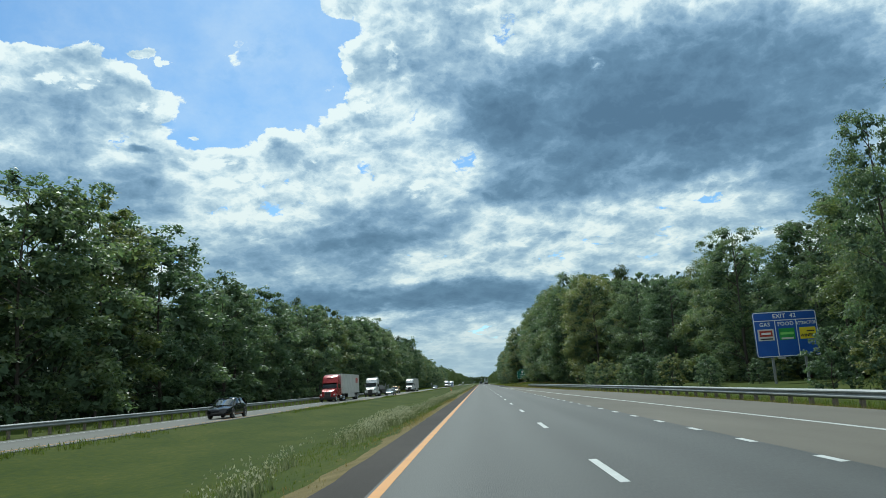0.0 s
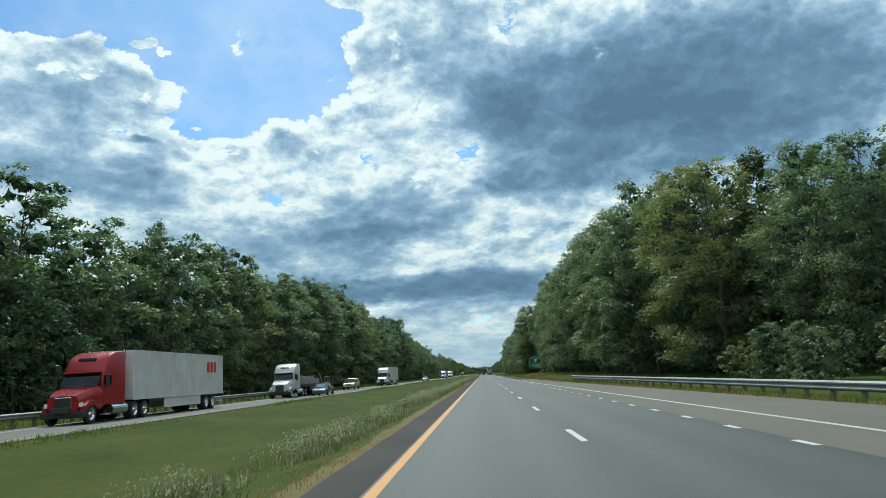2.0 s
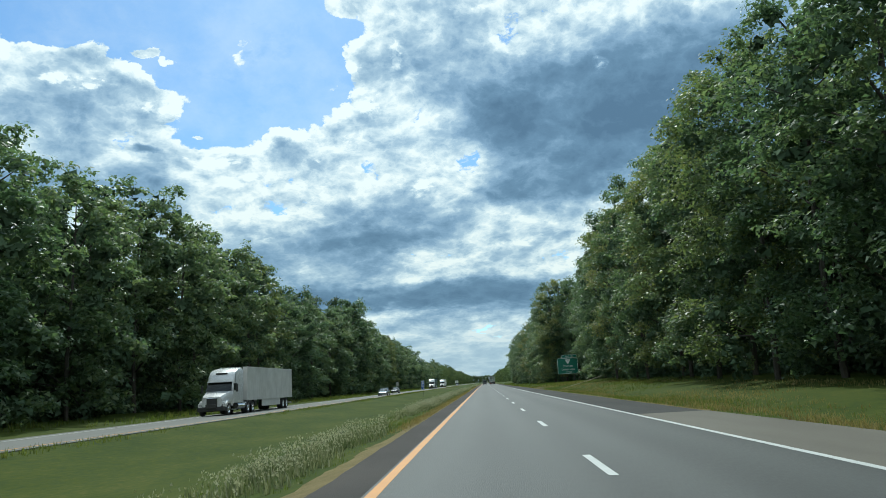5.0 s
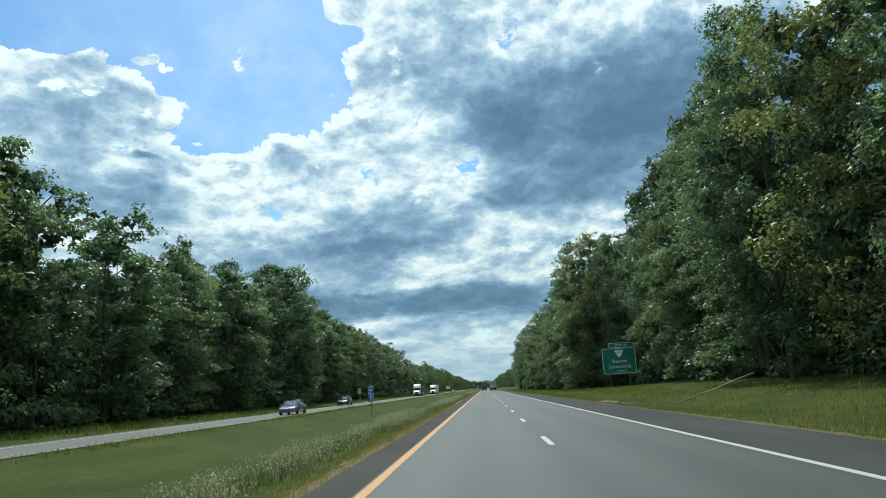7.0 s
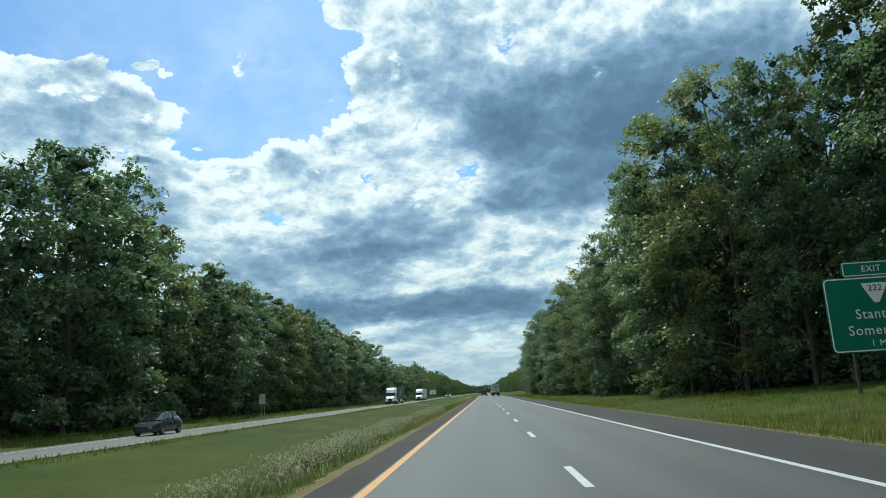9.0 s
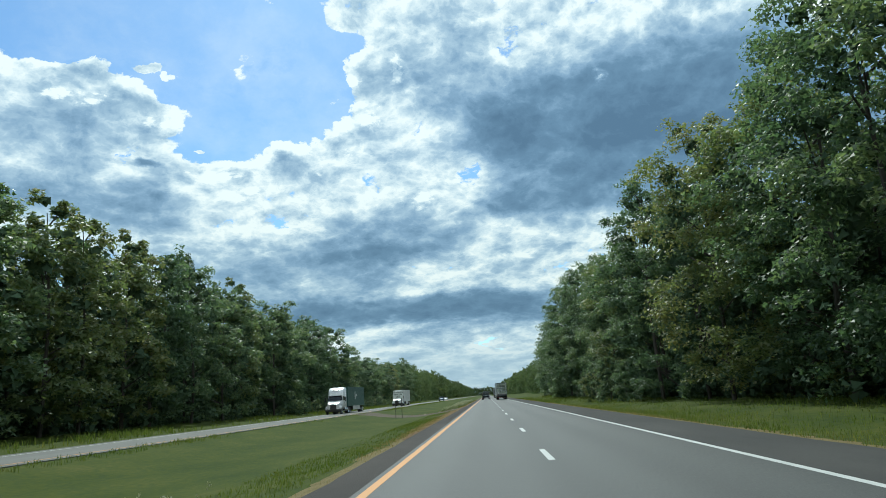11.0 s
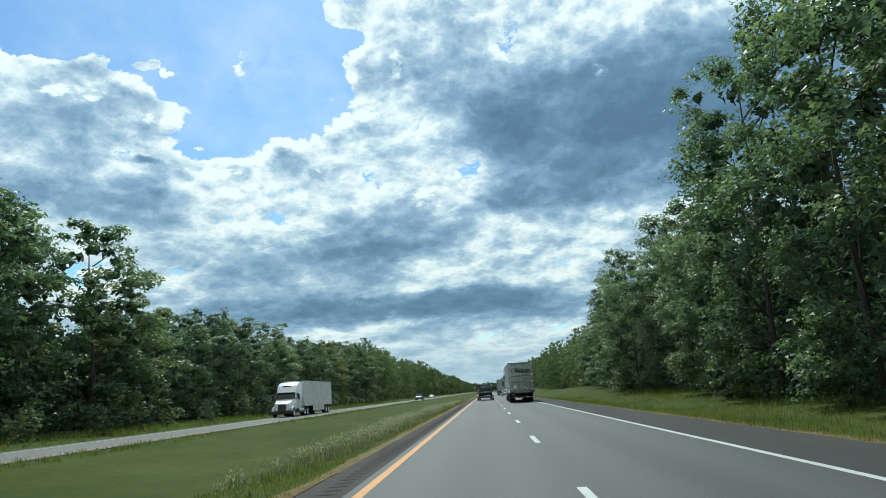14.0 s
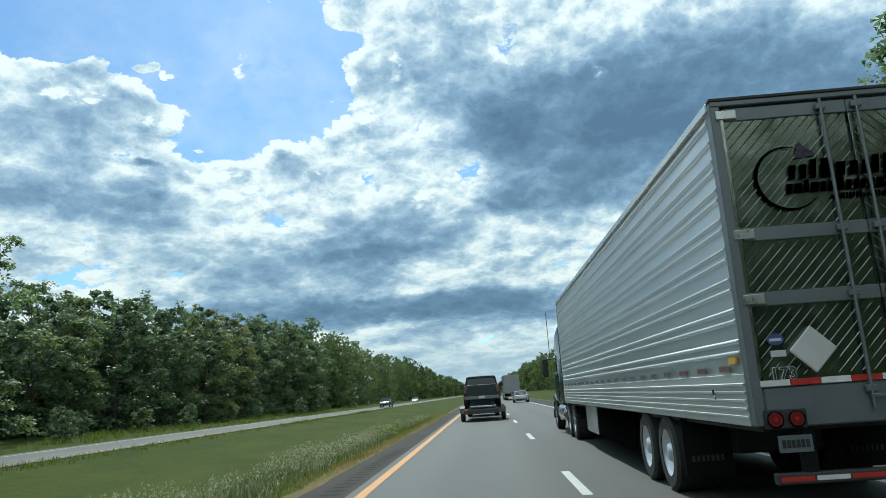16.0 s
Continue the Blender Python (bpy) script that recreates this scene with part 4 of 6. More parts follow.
def loft(stations, fine=1):
    """Stations (y, [(x, z) half profile from the bottom middle up to the top middle]) mirrored and joined."""
    bm = bmesh.new()
    rings = []
    if fine > 1:
        # rounder: Catmull-Rom stations between the given ones
        arr = [np.array([(y, x, z) for x, z in half]) for y, half in stations]
        out = []
        for i in range(len(arr) - 1):
            p0, p1, p2, p3 = arr[max(0, i - 1)], arr[i], arr[i + 1], arr[min(len(arr) - 1, i + 2)]
            for q in range(fine):
                t = q / fine
                out.append(0.5 * (2 * p1 + (p2 - p0) * t + (2 * p0 - 5 * p1 + 4 * p2 - p3) * t * t + (3 * p1 - p0 - 3 * p2 + p3) * t ** 3))
        out.append(arr[-1])
        stations = [(float(a[0][0]), [(max(0.0, float(x)), float(z)) for _, x, z in a]) for a in out]
    for y, half in stations:
        pts = [(x, z) for x, z in half] + [(-x, z) for x, z in reversed(half)]
        rings.append([bm.verts.new((x, y, z)) for x, z in pts])
    n = len(rings[0])
    for a, b in zip(rings, rings[1:]):
        for i in range(n):
            bm.faces.new((a[i], a[(i + 1) % n], b[(i + 1) % n], b[i]))
    bm.faces.new(rings[0][::-1])
    bm.faces.new(rings[-1])
    return bm


WHEELS = {}


def wheel(parent, x, y, r, w, rim, side):
    """A tyre and a dished rim; meshes are shared between alike wheels."""
    key = (round(r, 3), round(w, 3), rim.name, side)
    if key not in WHEELS:
        bm = bmesh.new()
        prof = [(-w / 2, r * 0.62), (-w / 2, r * 0.9), (-w / 2 + 0.04, r), (w / 2 - 0.04, r), (w / 2, r * 0.9), (w / 2, r * 0.62)]
        N = 22
        rings = [[bm.verts.new((px, pr * math.cos(2 * math.pi * k / N), pr * math.sin(2 * math.pi * k / N))) for px, pr in prof] for k in range(N)]
        for k in range(N):
            a, b = rings[k], rings[(k + 1) % N]
            for i in range(len(prof) - 1):
                bm.faces.new((a[i], a[i + 1], b[i + 1], b[i]))
        bmesh.ops.recalc_face_normals(bm, faces=bm.faces)
        me1 = bpy.data.meshes.new("tyre")
        bm.to_mesh(me1)
        bm.free()
        me1.materials.append(M_TYRE)
        bm = bmesh.new()
        prof = [(side * (w / 2 - 0.01), r * 0.63), (side * (w / 2 - 0.03), r * 0.55), (side * (w / 2 - 0.09), r * 0.48), (side * (w / 2 - 0.10), r * 0.28),
                (side * (w / 2 - 0.02), r * 0.22), (side * (w / 2 - 0.01), 0.001)]
        rings = [[bm.verts.new((px, pr * math.cos(2 * math.pi * k / N), pr * math.sin(2 * math.pi * k / N))) for px, pr in prof] for k in range(N)]
        for k in range(N):
            a, b = rings[k], rings[(k + 1) % N]
            for i in range(len(prof) - 1):
                if i == 2 and k % 4 == 0:
                    continue
                bm.faces.new((a[i], a[i + 1], b[i + 1], b[i]))
        me2 = bpy.data.meshes.new("rim")
        bm.to_mesh(me2)
        bm.free()
        me2.materials.append(rim)
        me2.polygons.foreach_set("use_smooth", [True] * len(me2.polygons))
        WHEELS[key] = (me1, me2)
    me1, me2 = WHEELS[key]
    t = new("wheel", me1)
    t.parent = parent
    t.location = (x, y, r)
    m = new("rim", me2)
    m.parent = t
    return t


def lettering(text, size, material, parent, m, name="lettering", align="CENTER", shear=0.0, bold=0.0, depth=0.004, squeeze=1.0):
    cu = bpy.data.curves.new(name, "FONT")
    cu.body, cu.size, cu.align_x, cu.align_y = text, size, align, "CENTER"
    cu.extrude, cu.shear, cu.offset = depth, shear, bold
    cu.resolution_u, cu.space_character = 3, 1.12
    tmp = bpy.data.objects.new(name, cu)
    scene.collection.objects.link(tmp)
    bpy.context.view_layer.update()
    me = bpy.data.meshes.new_from_object(tmp.evaluated_get(bpy.context.evaluated_depsgraph_get()))
    bpy.data.objects.remove(tmp)
    me.materials.clear()
    me.materials.append(material)
    o = new(name, me)
    o.parent = parent
    o.matrix_local = m @ Matrix.Diagonal((squeeze, 1, 1, 1))
    return o


def facing(x, y, z, turn=0):
    """Pose of something upright that is read by one who looks along +y."""
    return pose(x, y, z, 90, 0, turn)


def car(m, body_mat, label, kind="sedan", L=4.7, W=1.82, H=1.45, rim=None):
    """A passenger car, front towards +y, origin under the rear bumper."""
    top = empty("car", m, label, "car")
    w, rim = W / 2, rim or M_ALU
    hatch = kind != "sedan"
    wl = w * 0.97

    def low(y, wid, zb, belt, crown):
        return (y, [(0.0, zb), (wid * 0.9, zb), (wid, zb + 0.14), (wid * 1.0, belt - 0.22), (wid * 0.94, belt), (wid * 0.5, belt + crown), (0.0, belt + crown)])

    belt = H * 0.63
    st = [low(0.0, wl * 0.84, 0.36, belt - 0.12, 0.0), low(0.10, wl * 0.93, 0.27, belt - 0.02, 0.01), low(0.55, wl, 0.22, belt, 0.02), low(L * 0.34, w, 0.2, belt, 0.02),
          low(L * 0.62, w, 0.2, belt - 0.03, 0.03), low(L * 0.72, w, 0.2, belt - 0.06, 0.05), low(L * 0.9, wl, 0.22, belt - 0.17, 0.04),
          low(L * 0.97, wl * 0.9, 0.24, belt - 0.24, 0.02), low(L, wl * 0.72, 0.28, belt - 0.34, 0.0)]
    part("body", loft(st, 4), body_mat, top, smooth=True)
    r0 = 0.06 if hatch else L * 0.10
    r1 = L * (0.14 if hatch else 0.24)

    def green(y, wb, wt, zt):
        return (y, [(0.0, belt - 0.06), (wb, belt - 0.06), (wb, belt), (wt, zt - 0.05), (wt * 0.86, zt), (0.0, zt + 0.01)])

    gs = [green(r0, w * 0.80, w * 0.78, belt + 0.03), green(r1, w * 0.90, w * 0.72, H - 0.06), green(L * 0.42, w * 0.93, w * 0.74, H - 0.015),
          green(L * 0.54, w * 0.93, w * 0.73, H - 0.06), green(L * 0.73, w * 0.82, w * 0.78, belt + 0.03)]
    part("cabin_glass", loft(gs, 4), M_GLASS, top, "dark tinted glass", smooth=True)

    def roofs(y, wt, zt):
        return (y, [(0.0, zt - 0.045), (wt, zt - 0.045), (wt * 1.0, zt - 0.02), (wt * 0.84, zt + 0.012), (0.0, zt + 0.022)])

    part("roof", loft([roofs(r1 - 0.1, w * 0.73, H - 0.07), roofs(L * 0.42, w * 0.755, H - 0.015), roofs(L * 0.545, w * 0.745, H - 0.06)], 4), body_mat, top, smooth=True)
    for s in (-1, 1):
        part("pillar", rod((s * w * 0.765, L * 0.54, H - 0.08), (s * w * 0.86, L * 0.73, belt + 0.0), 0.03, seg=6), body_mat, top)
        part("pillar", rod((s * w * 0.755, r1, H - 0.09), (s * w * 0.84, r0 + 0.05, belt), 0.045, seg=6), body_mat, top)
        part("pillar", rod((s * w * 0.775, L * 0.37, H - 0.08), (s * w * 0.935, L * 0.36, belt), 0.025, seg=6), body_mat, top)
        part("headlight", box(s * w * 0.62 - 0.19, s * w * 0.62 + 0.19, L * 0.93, L * 0.972, belt - 0.36, belt - 0.24, 0.03), M_LAMP, top)
        part("tail_light", box(s * w * 0.70 - 0.16, s * w * 0.70 + 0.16, 0.0, 0.12, belt - 0.24, belt - 0.09, 0.03), M_RED, top)
        part("mirror", box(s * (w + 0.10) - 0.09, s * (w + 0.10) + 0.09, L * 0.655, L * 0.70, belt - 0.01, belt + 0.13, 0.03), body_mat, top)
        # flat black discs imitate the shaded gap of the wheel arches
        part("arch_shade_disc", rod((s * w * 0.985, L * 0.19, 0.37), (s * (w * 0.985 + 0.022), L * 0.19, 0.37), 0.365, seg=24), M_BLACK, top)
        part("arch_shade_disc", rod((s * w * 0.985, L * 0.80, 0.37), (s * (w * 0.985 + 0.022), L * 0.80, 0.37), 0.365, seg=24), M_BLACK, top)
        wheel(top, s * (w - 0.08), L * 0.19, 0.325, 0.22, rim, s)
        wheel(top, s * (w - 0.08), L * 0.80, 0.325, 0.22, rim, s)
    part("grille", box(-w * 0.55, w * 0.55, L - 0.05, L + 0.012, 0.34, 0.50, 0.03), M_BLACK, top)
    part("bumper", box(-w * 0.8, w * 0.8, -0.03, 0.12, 0.33, 0.47, 0.04), M_BLACK, top)
    part("number_plate", box(-0.16, 0.16, -0.045, -0.03, 0.52, 0.66), M_PLATE, top)
    return top


def pickup(m, body_mat, label, rack=None, bumper=M_CHROME, lens=M_RED):
    """An older full-size pickup, front towards +y, origin under the rear bumper."""
    L, w = 5.6, 1.0
    top = empty("pickup_truck", m, label, "pickup truck")

    def side(y, zb, zt, wid=w):
        return (y, [(0.0, zb), (wid * 0.93, zb), (wid, zb + 0.16), (wid, zt - 0.12), (wid * 0.95, zt), (0.0, zt + 0.02)])

    bm = box(-w, w, 0.16, 2.05, 0.55, 1.14, 0.05, 2)
    bed = part("bed", bm, body_mat, top)
    bm = bmesh.new()
    for s in (-1, 1):
        add_box(bm, s * w * 0.92 - 0.07, s * w * 0.92 + 0.07, 0.16, 2.05, 1.12, 1.30, 0.03)
    part("bed_rail", bm, body_mat, top)
    tg = part("tailgate", box(-w * 0.80, w * 0.80, 0.10, 0.17, 0.70, 1.30, 0.025, 2), body_mat, top, "dusty dark green tailgate")
    part("tailgate_handle", box(-0.13, 0.13, 0.085, 0.10, 1.12, 1.20, 0.01), M_BLACK, tg)
    cab = [side(2.08, 0.5, 1.18), side(3.0, 0.48, 1.19), side(4.05, 0.48, 1.17), side(4.6, 0.5, 1.13, w * 0.97), side(5.35, 0.52, 1.06, w * 0.94), side(5.5, 0.55, 0.98, w * 0.88)]
    part("cab", loft(cab), body_mat, top)

    def green(y, wb, wt, zt):
        return (y, [(0.0, 1.12), (wb, 1.12), (wb, 1.18), (wt, zt - 0.06), (wt * 0.88, zt), (0.0, zt + 0.01)])

    gl = part("cabin_glass", loft([green(2.10, w * 0.90, w * 0.80, 1.66), green(2.28, w * 0.93, w * 0.80, 1.80), green(3.6, w * 0.93, w * 0.80, 1.81), green(4.25, w * 0.88, w * 0.84, 1.22)]),
              M_GLASS, top, "dark cab windows")

    def rf(y, wt, zt):
        return (y, [(0.0, zt - 0.06), (wt, zt - 0.06), (wt * 1.01, zt - 0.02), (wt * 0.88, zt + 0.02), (0.0, zt + 0.035)])

    part("roof", loft([rf(2.14, w * 0.80, 1.77), rf(2.5, w * 0.81, 1.81), rf(3.62, w * 0.81, 1.81)]), body_mat, top)
    for s in (-1, 1):
        part("pillar", rod((s * w * 0.80, 2.14, 1.76), (s * w * 0.92, 2.08, 1.16), 0.05, seg=6), body_mat, top)
        part("pillar", rod((s * w * 0.81, 3.6, 1.76), (s * w * 0.88, 4.25, 1.17), 0.035, seg=6), body_mat, top)
        part("pillar", rod((s * w * 0.81, 3.0, 1.76), (s * w * 0.94, 3.0, 1.17), 0.035, seg=6), body_mat, top)
        part("tail_light", box(s * w * 0.90 - 0.075, s * w * 0.90 + 0.075, 0.10, 0.2, 0.86, 1.27, 0.02), lens, top)
        part("headlight", box(s * w * 0.66 - 0.17, s * w * 0.66 + 0.17, 5.40, 5.53, 0.76, 0.94, 0.02), M_LAMP, top)
        bm = rod((s * w * 0.95, 3.95, 1.22), (s * (w + 0.14), 3.92, 1.26), 0.02)
        add_box(bm, s * (w + 0.17) - 0.11, s * (w + 0.17) + 0.11, 3.86, 3.95, 1.17, 1.42, 0.03)
        part("mirror", bm, M_BLACK, top)
        # black discs on the body side stand in for shade inside the arches
        part("arch_shade_disc", rod((s * (w - 0.01), 1.15, 0.46), (s * (w + 0.014), 1.15, 0.46), 0.455, seg=24), M_BLACK, top)
        part("arch_shade_disc", rod((s * (w * 0.97 - 0.01), 4.71, 0.46), (s * (w * 0.97 + 0.022), 4.71, 0.46), 0.455, seg=24), M_BLACK, top)
        wheel(top, s * (w - 0.10), 1.15, 0.40, 0.27, M_ALU, s)
        wheel(top, s * (w - 0.10), 4.71, 0.40, 0.27, M_ALU, s)
    bp = part("bumper", box(-w * 0.97, w * 0.97, -0.04, 0.12, 0.50, 0.70, 0.03, 2), bumper, top)
    part("number_plate", box(-0.16, 0.16, -0.055, -0.042, 0.56, 0.70), M_PLATE, bp)
    part("hitch", box(-0.05, 0.05, -0.25, 0.3, 0.40, 0.47), M_FRAME, top)
    part("chassis", box(-0.5, 0.5, 0.3, 5.2, 0.36, 0.52), M_FRAME, top)
    part("grille", box(-w * 0.45, w * 0.45, 5.46, 5.53, 0.70, 0.95, 0.02), M_CHROME, top)
    if rack:
        part("canopy", box(-w * 0.94, w * 0.94, 0.2, 2.0, 1.30, 1.86, 0.08, 2), rack, top)
    return top


def car_trailer(m, label, D=6.2):
    """Open car-hauler with outboard wheels under fenders, origin under its rear edge."""
    top = empty("car_trailer", m, label, "trailer")
    bm = bmesh.new()
    for s in (-1, 1):
        add_box(bm, s * 0.94 - 0.05, s * 0.94 + 0.05, 0.0, D, 0.46, 0.62, 0.01)
    for k in range(7):
        y = 0.03 + k * (D - 0.08) / 6
        add_box(bm, -0.9, 0.9, y - 0.03, y + 0.03, 0.48, 0.58)
    part("frame", bm, M_FRAME, top)
    deck = surf("worn_deck", [(0.06, 0.055, 0.05), (0.12, 0.11, 0.10)], 1.2, 0.8, bump=0.4, stretch=(1, 0.2, 1))
    for k in range(6):
        part("deck_board", box(-0.88 + k * 0.295, -0.60 + k * 0.295, 0.05, D - 0.05, 0.60, 0.64, 0.006), deck, top)
    part("rear_beam", box(-1.0, 1.0, -0.06, 0.03, 0.40, 0.62, 0.015), M_FRAME, top)
    for s in (-1, 1):
        bm = bmesh.new()
        pts = [(1.0, 0.42), (1.1, 0.72), (1.36, 0.82), (2.35, 0.82), (2.62, 0.72), (2.72, 0.42)]
        for (ya, za), (yb, zb) in zip(pts, pts[1:]):
            bm.faces.new([bm.verts.new((s * 1.0, ya, za)), bm.verts.new((s * 1.27, ya, za)), bm.verts.new((s * 1.27, yb, zb)), bm.verts.new((s * 1.0, yb, zb))])
        bmesh.ops.solidify(bm, geom=bm.faces[:], thickness=0.012)
        part("fender", bm, M_SILL, top)
        part("tail_light", box(s * 0.92 - 0.07, s * 0.92 + 0.07, -0.08, -0.06, 0.46, 0.56, 0.01), M_RED, top)
        part("strap", rod((s * 0.85, 0.1, 0.64), (s * 0.5, 0.75, 0.98), 0.012, seg=5), M_SILL, top)
        wheel(top, s * 1.13, 1.42, 0.33, 0.22, M_SILL, s)
        wheel(top, s * 1.13, 2.28, 0.33, 0.22, M_SILL, s)
    bm = rod((-0.85, D - 0.05, 0.55), (0, D + 1.5, 0.45), 0.05)
    add_rod(bm, (0.85, D - 0.05, 0.55), (0, D + 1.5, 0.45), 0.05)
    part("drawbar", bm, M_FRAME, top)
    return top


def tractor(top, y0, body_mat, sleeper=True, roof=3.95, fairing=True):
    """Parts of a lorry tractor under the given thing; y0 is the back of the cab, front towards +y."""
    w = 1.22
    part("chassis", box(-0.45, 0.45, y0 - 3.3, y0 + 4.6, 0.62, 0.95, 0.03), M_FRAME, top)
    ln = 2.35 if sleeper else 1.4

    def sec(y, zt, wid, zb=0.95):
        return (y, [(0.0, zb), (wid, zb), (wid, zt - 0.25), (wid * 0.93, zt - 0.06), (wid * 0.75, zt), (0.0, zt + 0.03)])

    hi = roof if fairing else 2.95
    part("cab", loft([sec(y0, hi, w), sec(y0 + ln * 0.32, hi, w), sec(y0 + ln * 0.6, hi * 0.965 if fairing else 2.95, w * 0.99), sec(y0 + ln * 0.84, hi * 0.875 if fairing else 2.93, w * 0.97), sec(y0 + ln, 2.84, w * 0.95)], 4), body_mat, top, smooth=True)
    part("sun_visor", box(-w * 0.90, w * 0.90, y0 + ln - 0.02, y0 + ln + 0.24, 2.74, 2.84, 0.03), body_mat, top)
    if fairing:
        part("roof_vent", box(-0.5, 0.5, y0 + ln * 0.80, y0 + ln * 0.88, hi * 0.868, hi * 0.902, 0.01), M_BLACK, top)
    part("door_panel", box(-w - 0.006, w + 0.006, y0 + ln * 0.62, y0 + ln + 0.05, 1.0, 2.0, 0.02), body_mat, top)
    bm = bmesh.new()
    v = [bm.verts.new(c) for c in ((-w * 0.9, y0 + ln + 0.50, 2.02), (w * 0.9, y0 + ln + 0.50, 2.02), (w * 0.86, y0 + ln + 0.02, 2.78), (-w * 0.86, y0 + ln + 0.02, 2.78))]
    bm.faces.new(v)
    bmesh.ops.solidify(bm, geom=bm.faces[:], thickness=0.03)
    part("windscreen", bm, M_GLASS, top, "dark windscreen")

    def hood(y, zt, wid):
        return (y, [(0.0, 0.75), (wid * 0.9, 0.75), (wid, 0.95), (wid, zt - 0.25), (wid * 0.86, zt - 0.04), (0.0, zt)])

    part("bonnet", loft([hood(y0 + ln - 0.05, 2.05, w * 0.96), hood(y0 + ln + 0.5, 2.02, w * 0.94), hood(y0 + ln + 1.6, 1.72, w * 0.80), hood(y0 + ln + 1.95, 1.55, w * 0.70)], 4), body_mat, top, smooth=True)
    yf = y0 + ln + 1.95
    part("grille", box(-0.48, 0.48, yf - 0.04, yf + 0.03, 0.82, 1.48, 0.04), M_CHROME, top)
    part("grille_mesh", box(-0.42, 0.42, yf + 0.03, yf + 0.04, 0.86, 1.42), M_BLACK, top)
    part("bumper", box(-w, w, yf - 0.25, yf + 0.08, 0.36, 0.72, 0.07, 2), M_BLACK, top)
    for s in (-1, 1):
        part("side_window", box(s * w * 0.985 - 0.02, s * w * 0.985 + 0.02, y0 + ln * 0.66, y0 + ln - 0.05, 2.04, 2.62, 0.01), M_GLASS, top)
        bm = loft([(yf - 1.55, [(0.0, 0.72), (0.13, 0.72), (0.15, 1.05), (0.0, 1.12)]), (yf - 1.0, [(0.0, 0.98), (0.16, 0.98), (0.17, 1.22), (0.0, 1.3)]),
                   (yf - 0.5, [(0.0, 0.98), (0.16, 0.98), (0.17, 1.2), (0.0, 1.28)]), (yf - 0.05, [(0.0, 0.6), (0.12, 0.6), (0.13, 0.95), (0.0, 1.02)])])
        bmesh.ops.translate(bm, verts=bm.verts, vec=(s * 1.06, 0, 0))
        part("fender", bm, body_mat, top)
        part("headlight", box(s * 0.92 - 0.17, s * 0.92 + 0.17, yf - 0.18, yf - 0.02, 0.92, 1.16, 0.04), M_LAMP, top)
        bm = rod((s * w * 0.95, y0 + ln + 0.15, 2.55), (s * (w + 0.28), y0 + ln + 0.2, 2.5), 0.02)
        add_box(bm, s * (w + 0.30) - 0.10, s * (w + 0.30) + 0.10, y0 + ln + 0.14, y0 + ln + 0.26, 1.9, 2.55, 0.03)
        part("mirror", bm, M_BLACK, top)
        bm = bmesh.new()
        add_rod(bm, (s * 1.0, y0 - 0.3, 0.68), (s * 1.0, y0 + 1.5, 0.68), 0.31, seg=18)
        part("fuel_tank", bm, M_CHROME, top, "polished fuel tank")
        part("step", box(s * 1.02 - 0.16, s * 1.02 + 0.16, y0 + 1.55, y0 + 2.1, 0.40, 0.46), M_ALU, top)
        part("exhaust_stack", rod((s * 1.08, y0 - 0.12, 0.9), (s * 1.08, y0 - 0.12, hi + 0.12), 0.075, seg=10), M_CHROME, top)
        wheel(top, s * 1.05, yf - 0.75, 0.51, 0.29, M_CHROME, s)
        for yy in (y0 - 2.55, y0 - 1.25):
            wheel(top, s * 0.97, yy, 0.51, 0.56, M_CHROME, s)
        bm = bmesh.new()
        for a in range(7):
            q0, q1 = math.radians(15 + a * 22), math.radians(15 + a * 22 + 22)
            for yy in (y0 - 2.55, y0 - 1.25):
                v = [bm.verts.new((s * xx, yy + 0.6 * math.cos(q), 0.51 + 0.6 * math.sin(q))) for xx, q in ((0.70, q0), (1.26, q0), (1.26, q1), (0.70, q1))]
                bm.faces.new(v)
        bmesh.ops.solidify(bm, geom=bm.faces[:], thickness=0.012)
        part("mudguard", bm, M_CHROME if not body_mat.name.startswith("red") else M_BLACK, top)
        part("antenna", rod((s * (w + 0.12), y0 + ln, 2.6), (s * (w + 0.12), y0 + ln, 4.2), 0.012, seg=5), M_BLACK, top)


def trailer_running_gear(top, y_axle, L):
    for s in (-1, 1):
        for yy in (y_axle, y_axle + 1.3):
            wheel(top, s * 0.99, yy, 0.51, 0.58, M_ALU, s)
    part("bogie", box(-0.55, 0.55, y_axle - 0.7, y_axle + 2.0, 0.5, 0.98, 0.03), M_FRAME, top)
    part("axle", rod((-0.9, y_axle, 0.51), (0.9, y_axle, 0.51), 0.07), M_FRAME, top)
    part("axle", rod((-0.9, y_axle + 1.3, 0.51), (0.9, y_axle + 1.3, 0.51), 0.07), M_FRAME, top)
    for s in (-1, 1):
        part("landing_leg", box(s * 0.75 - 0.06, s * 0.75 + 0.06, L - 3.2, L - 3.08, 0.25, 1.05, 0.01), M_FRAME, top)


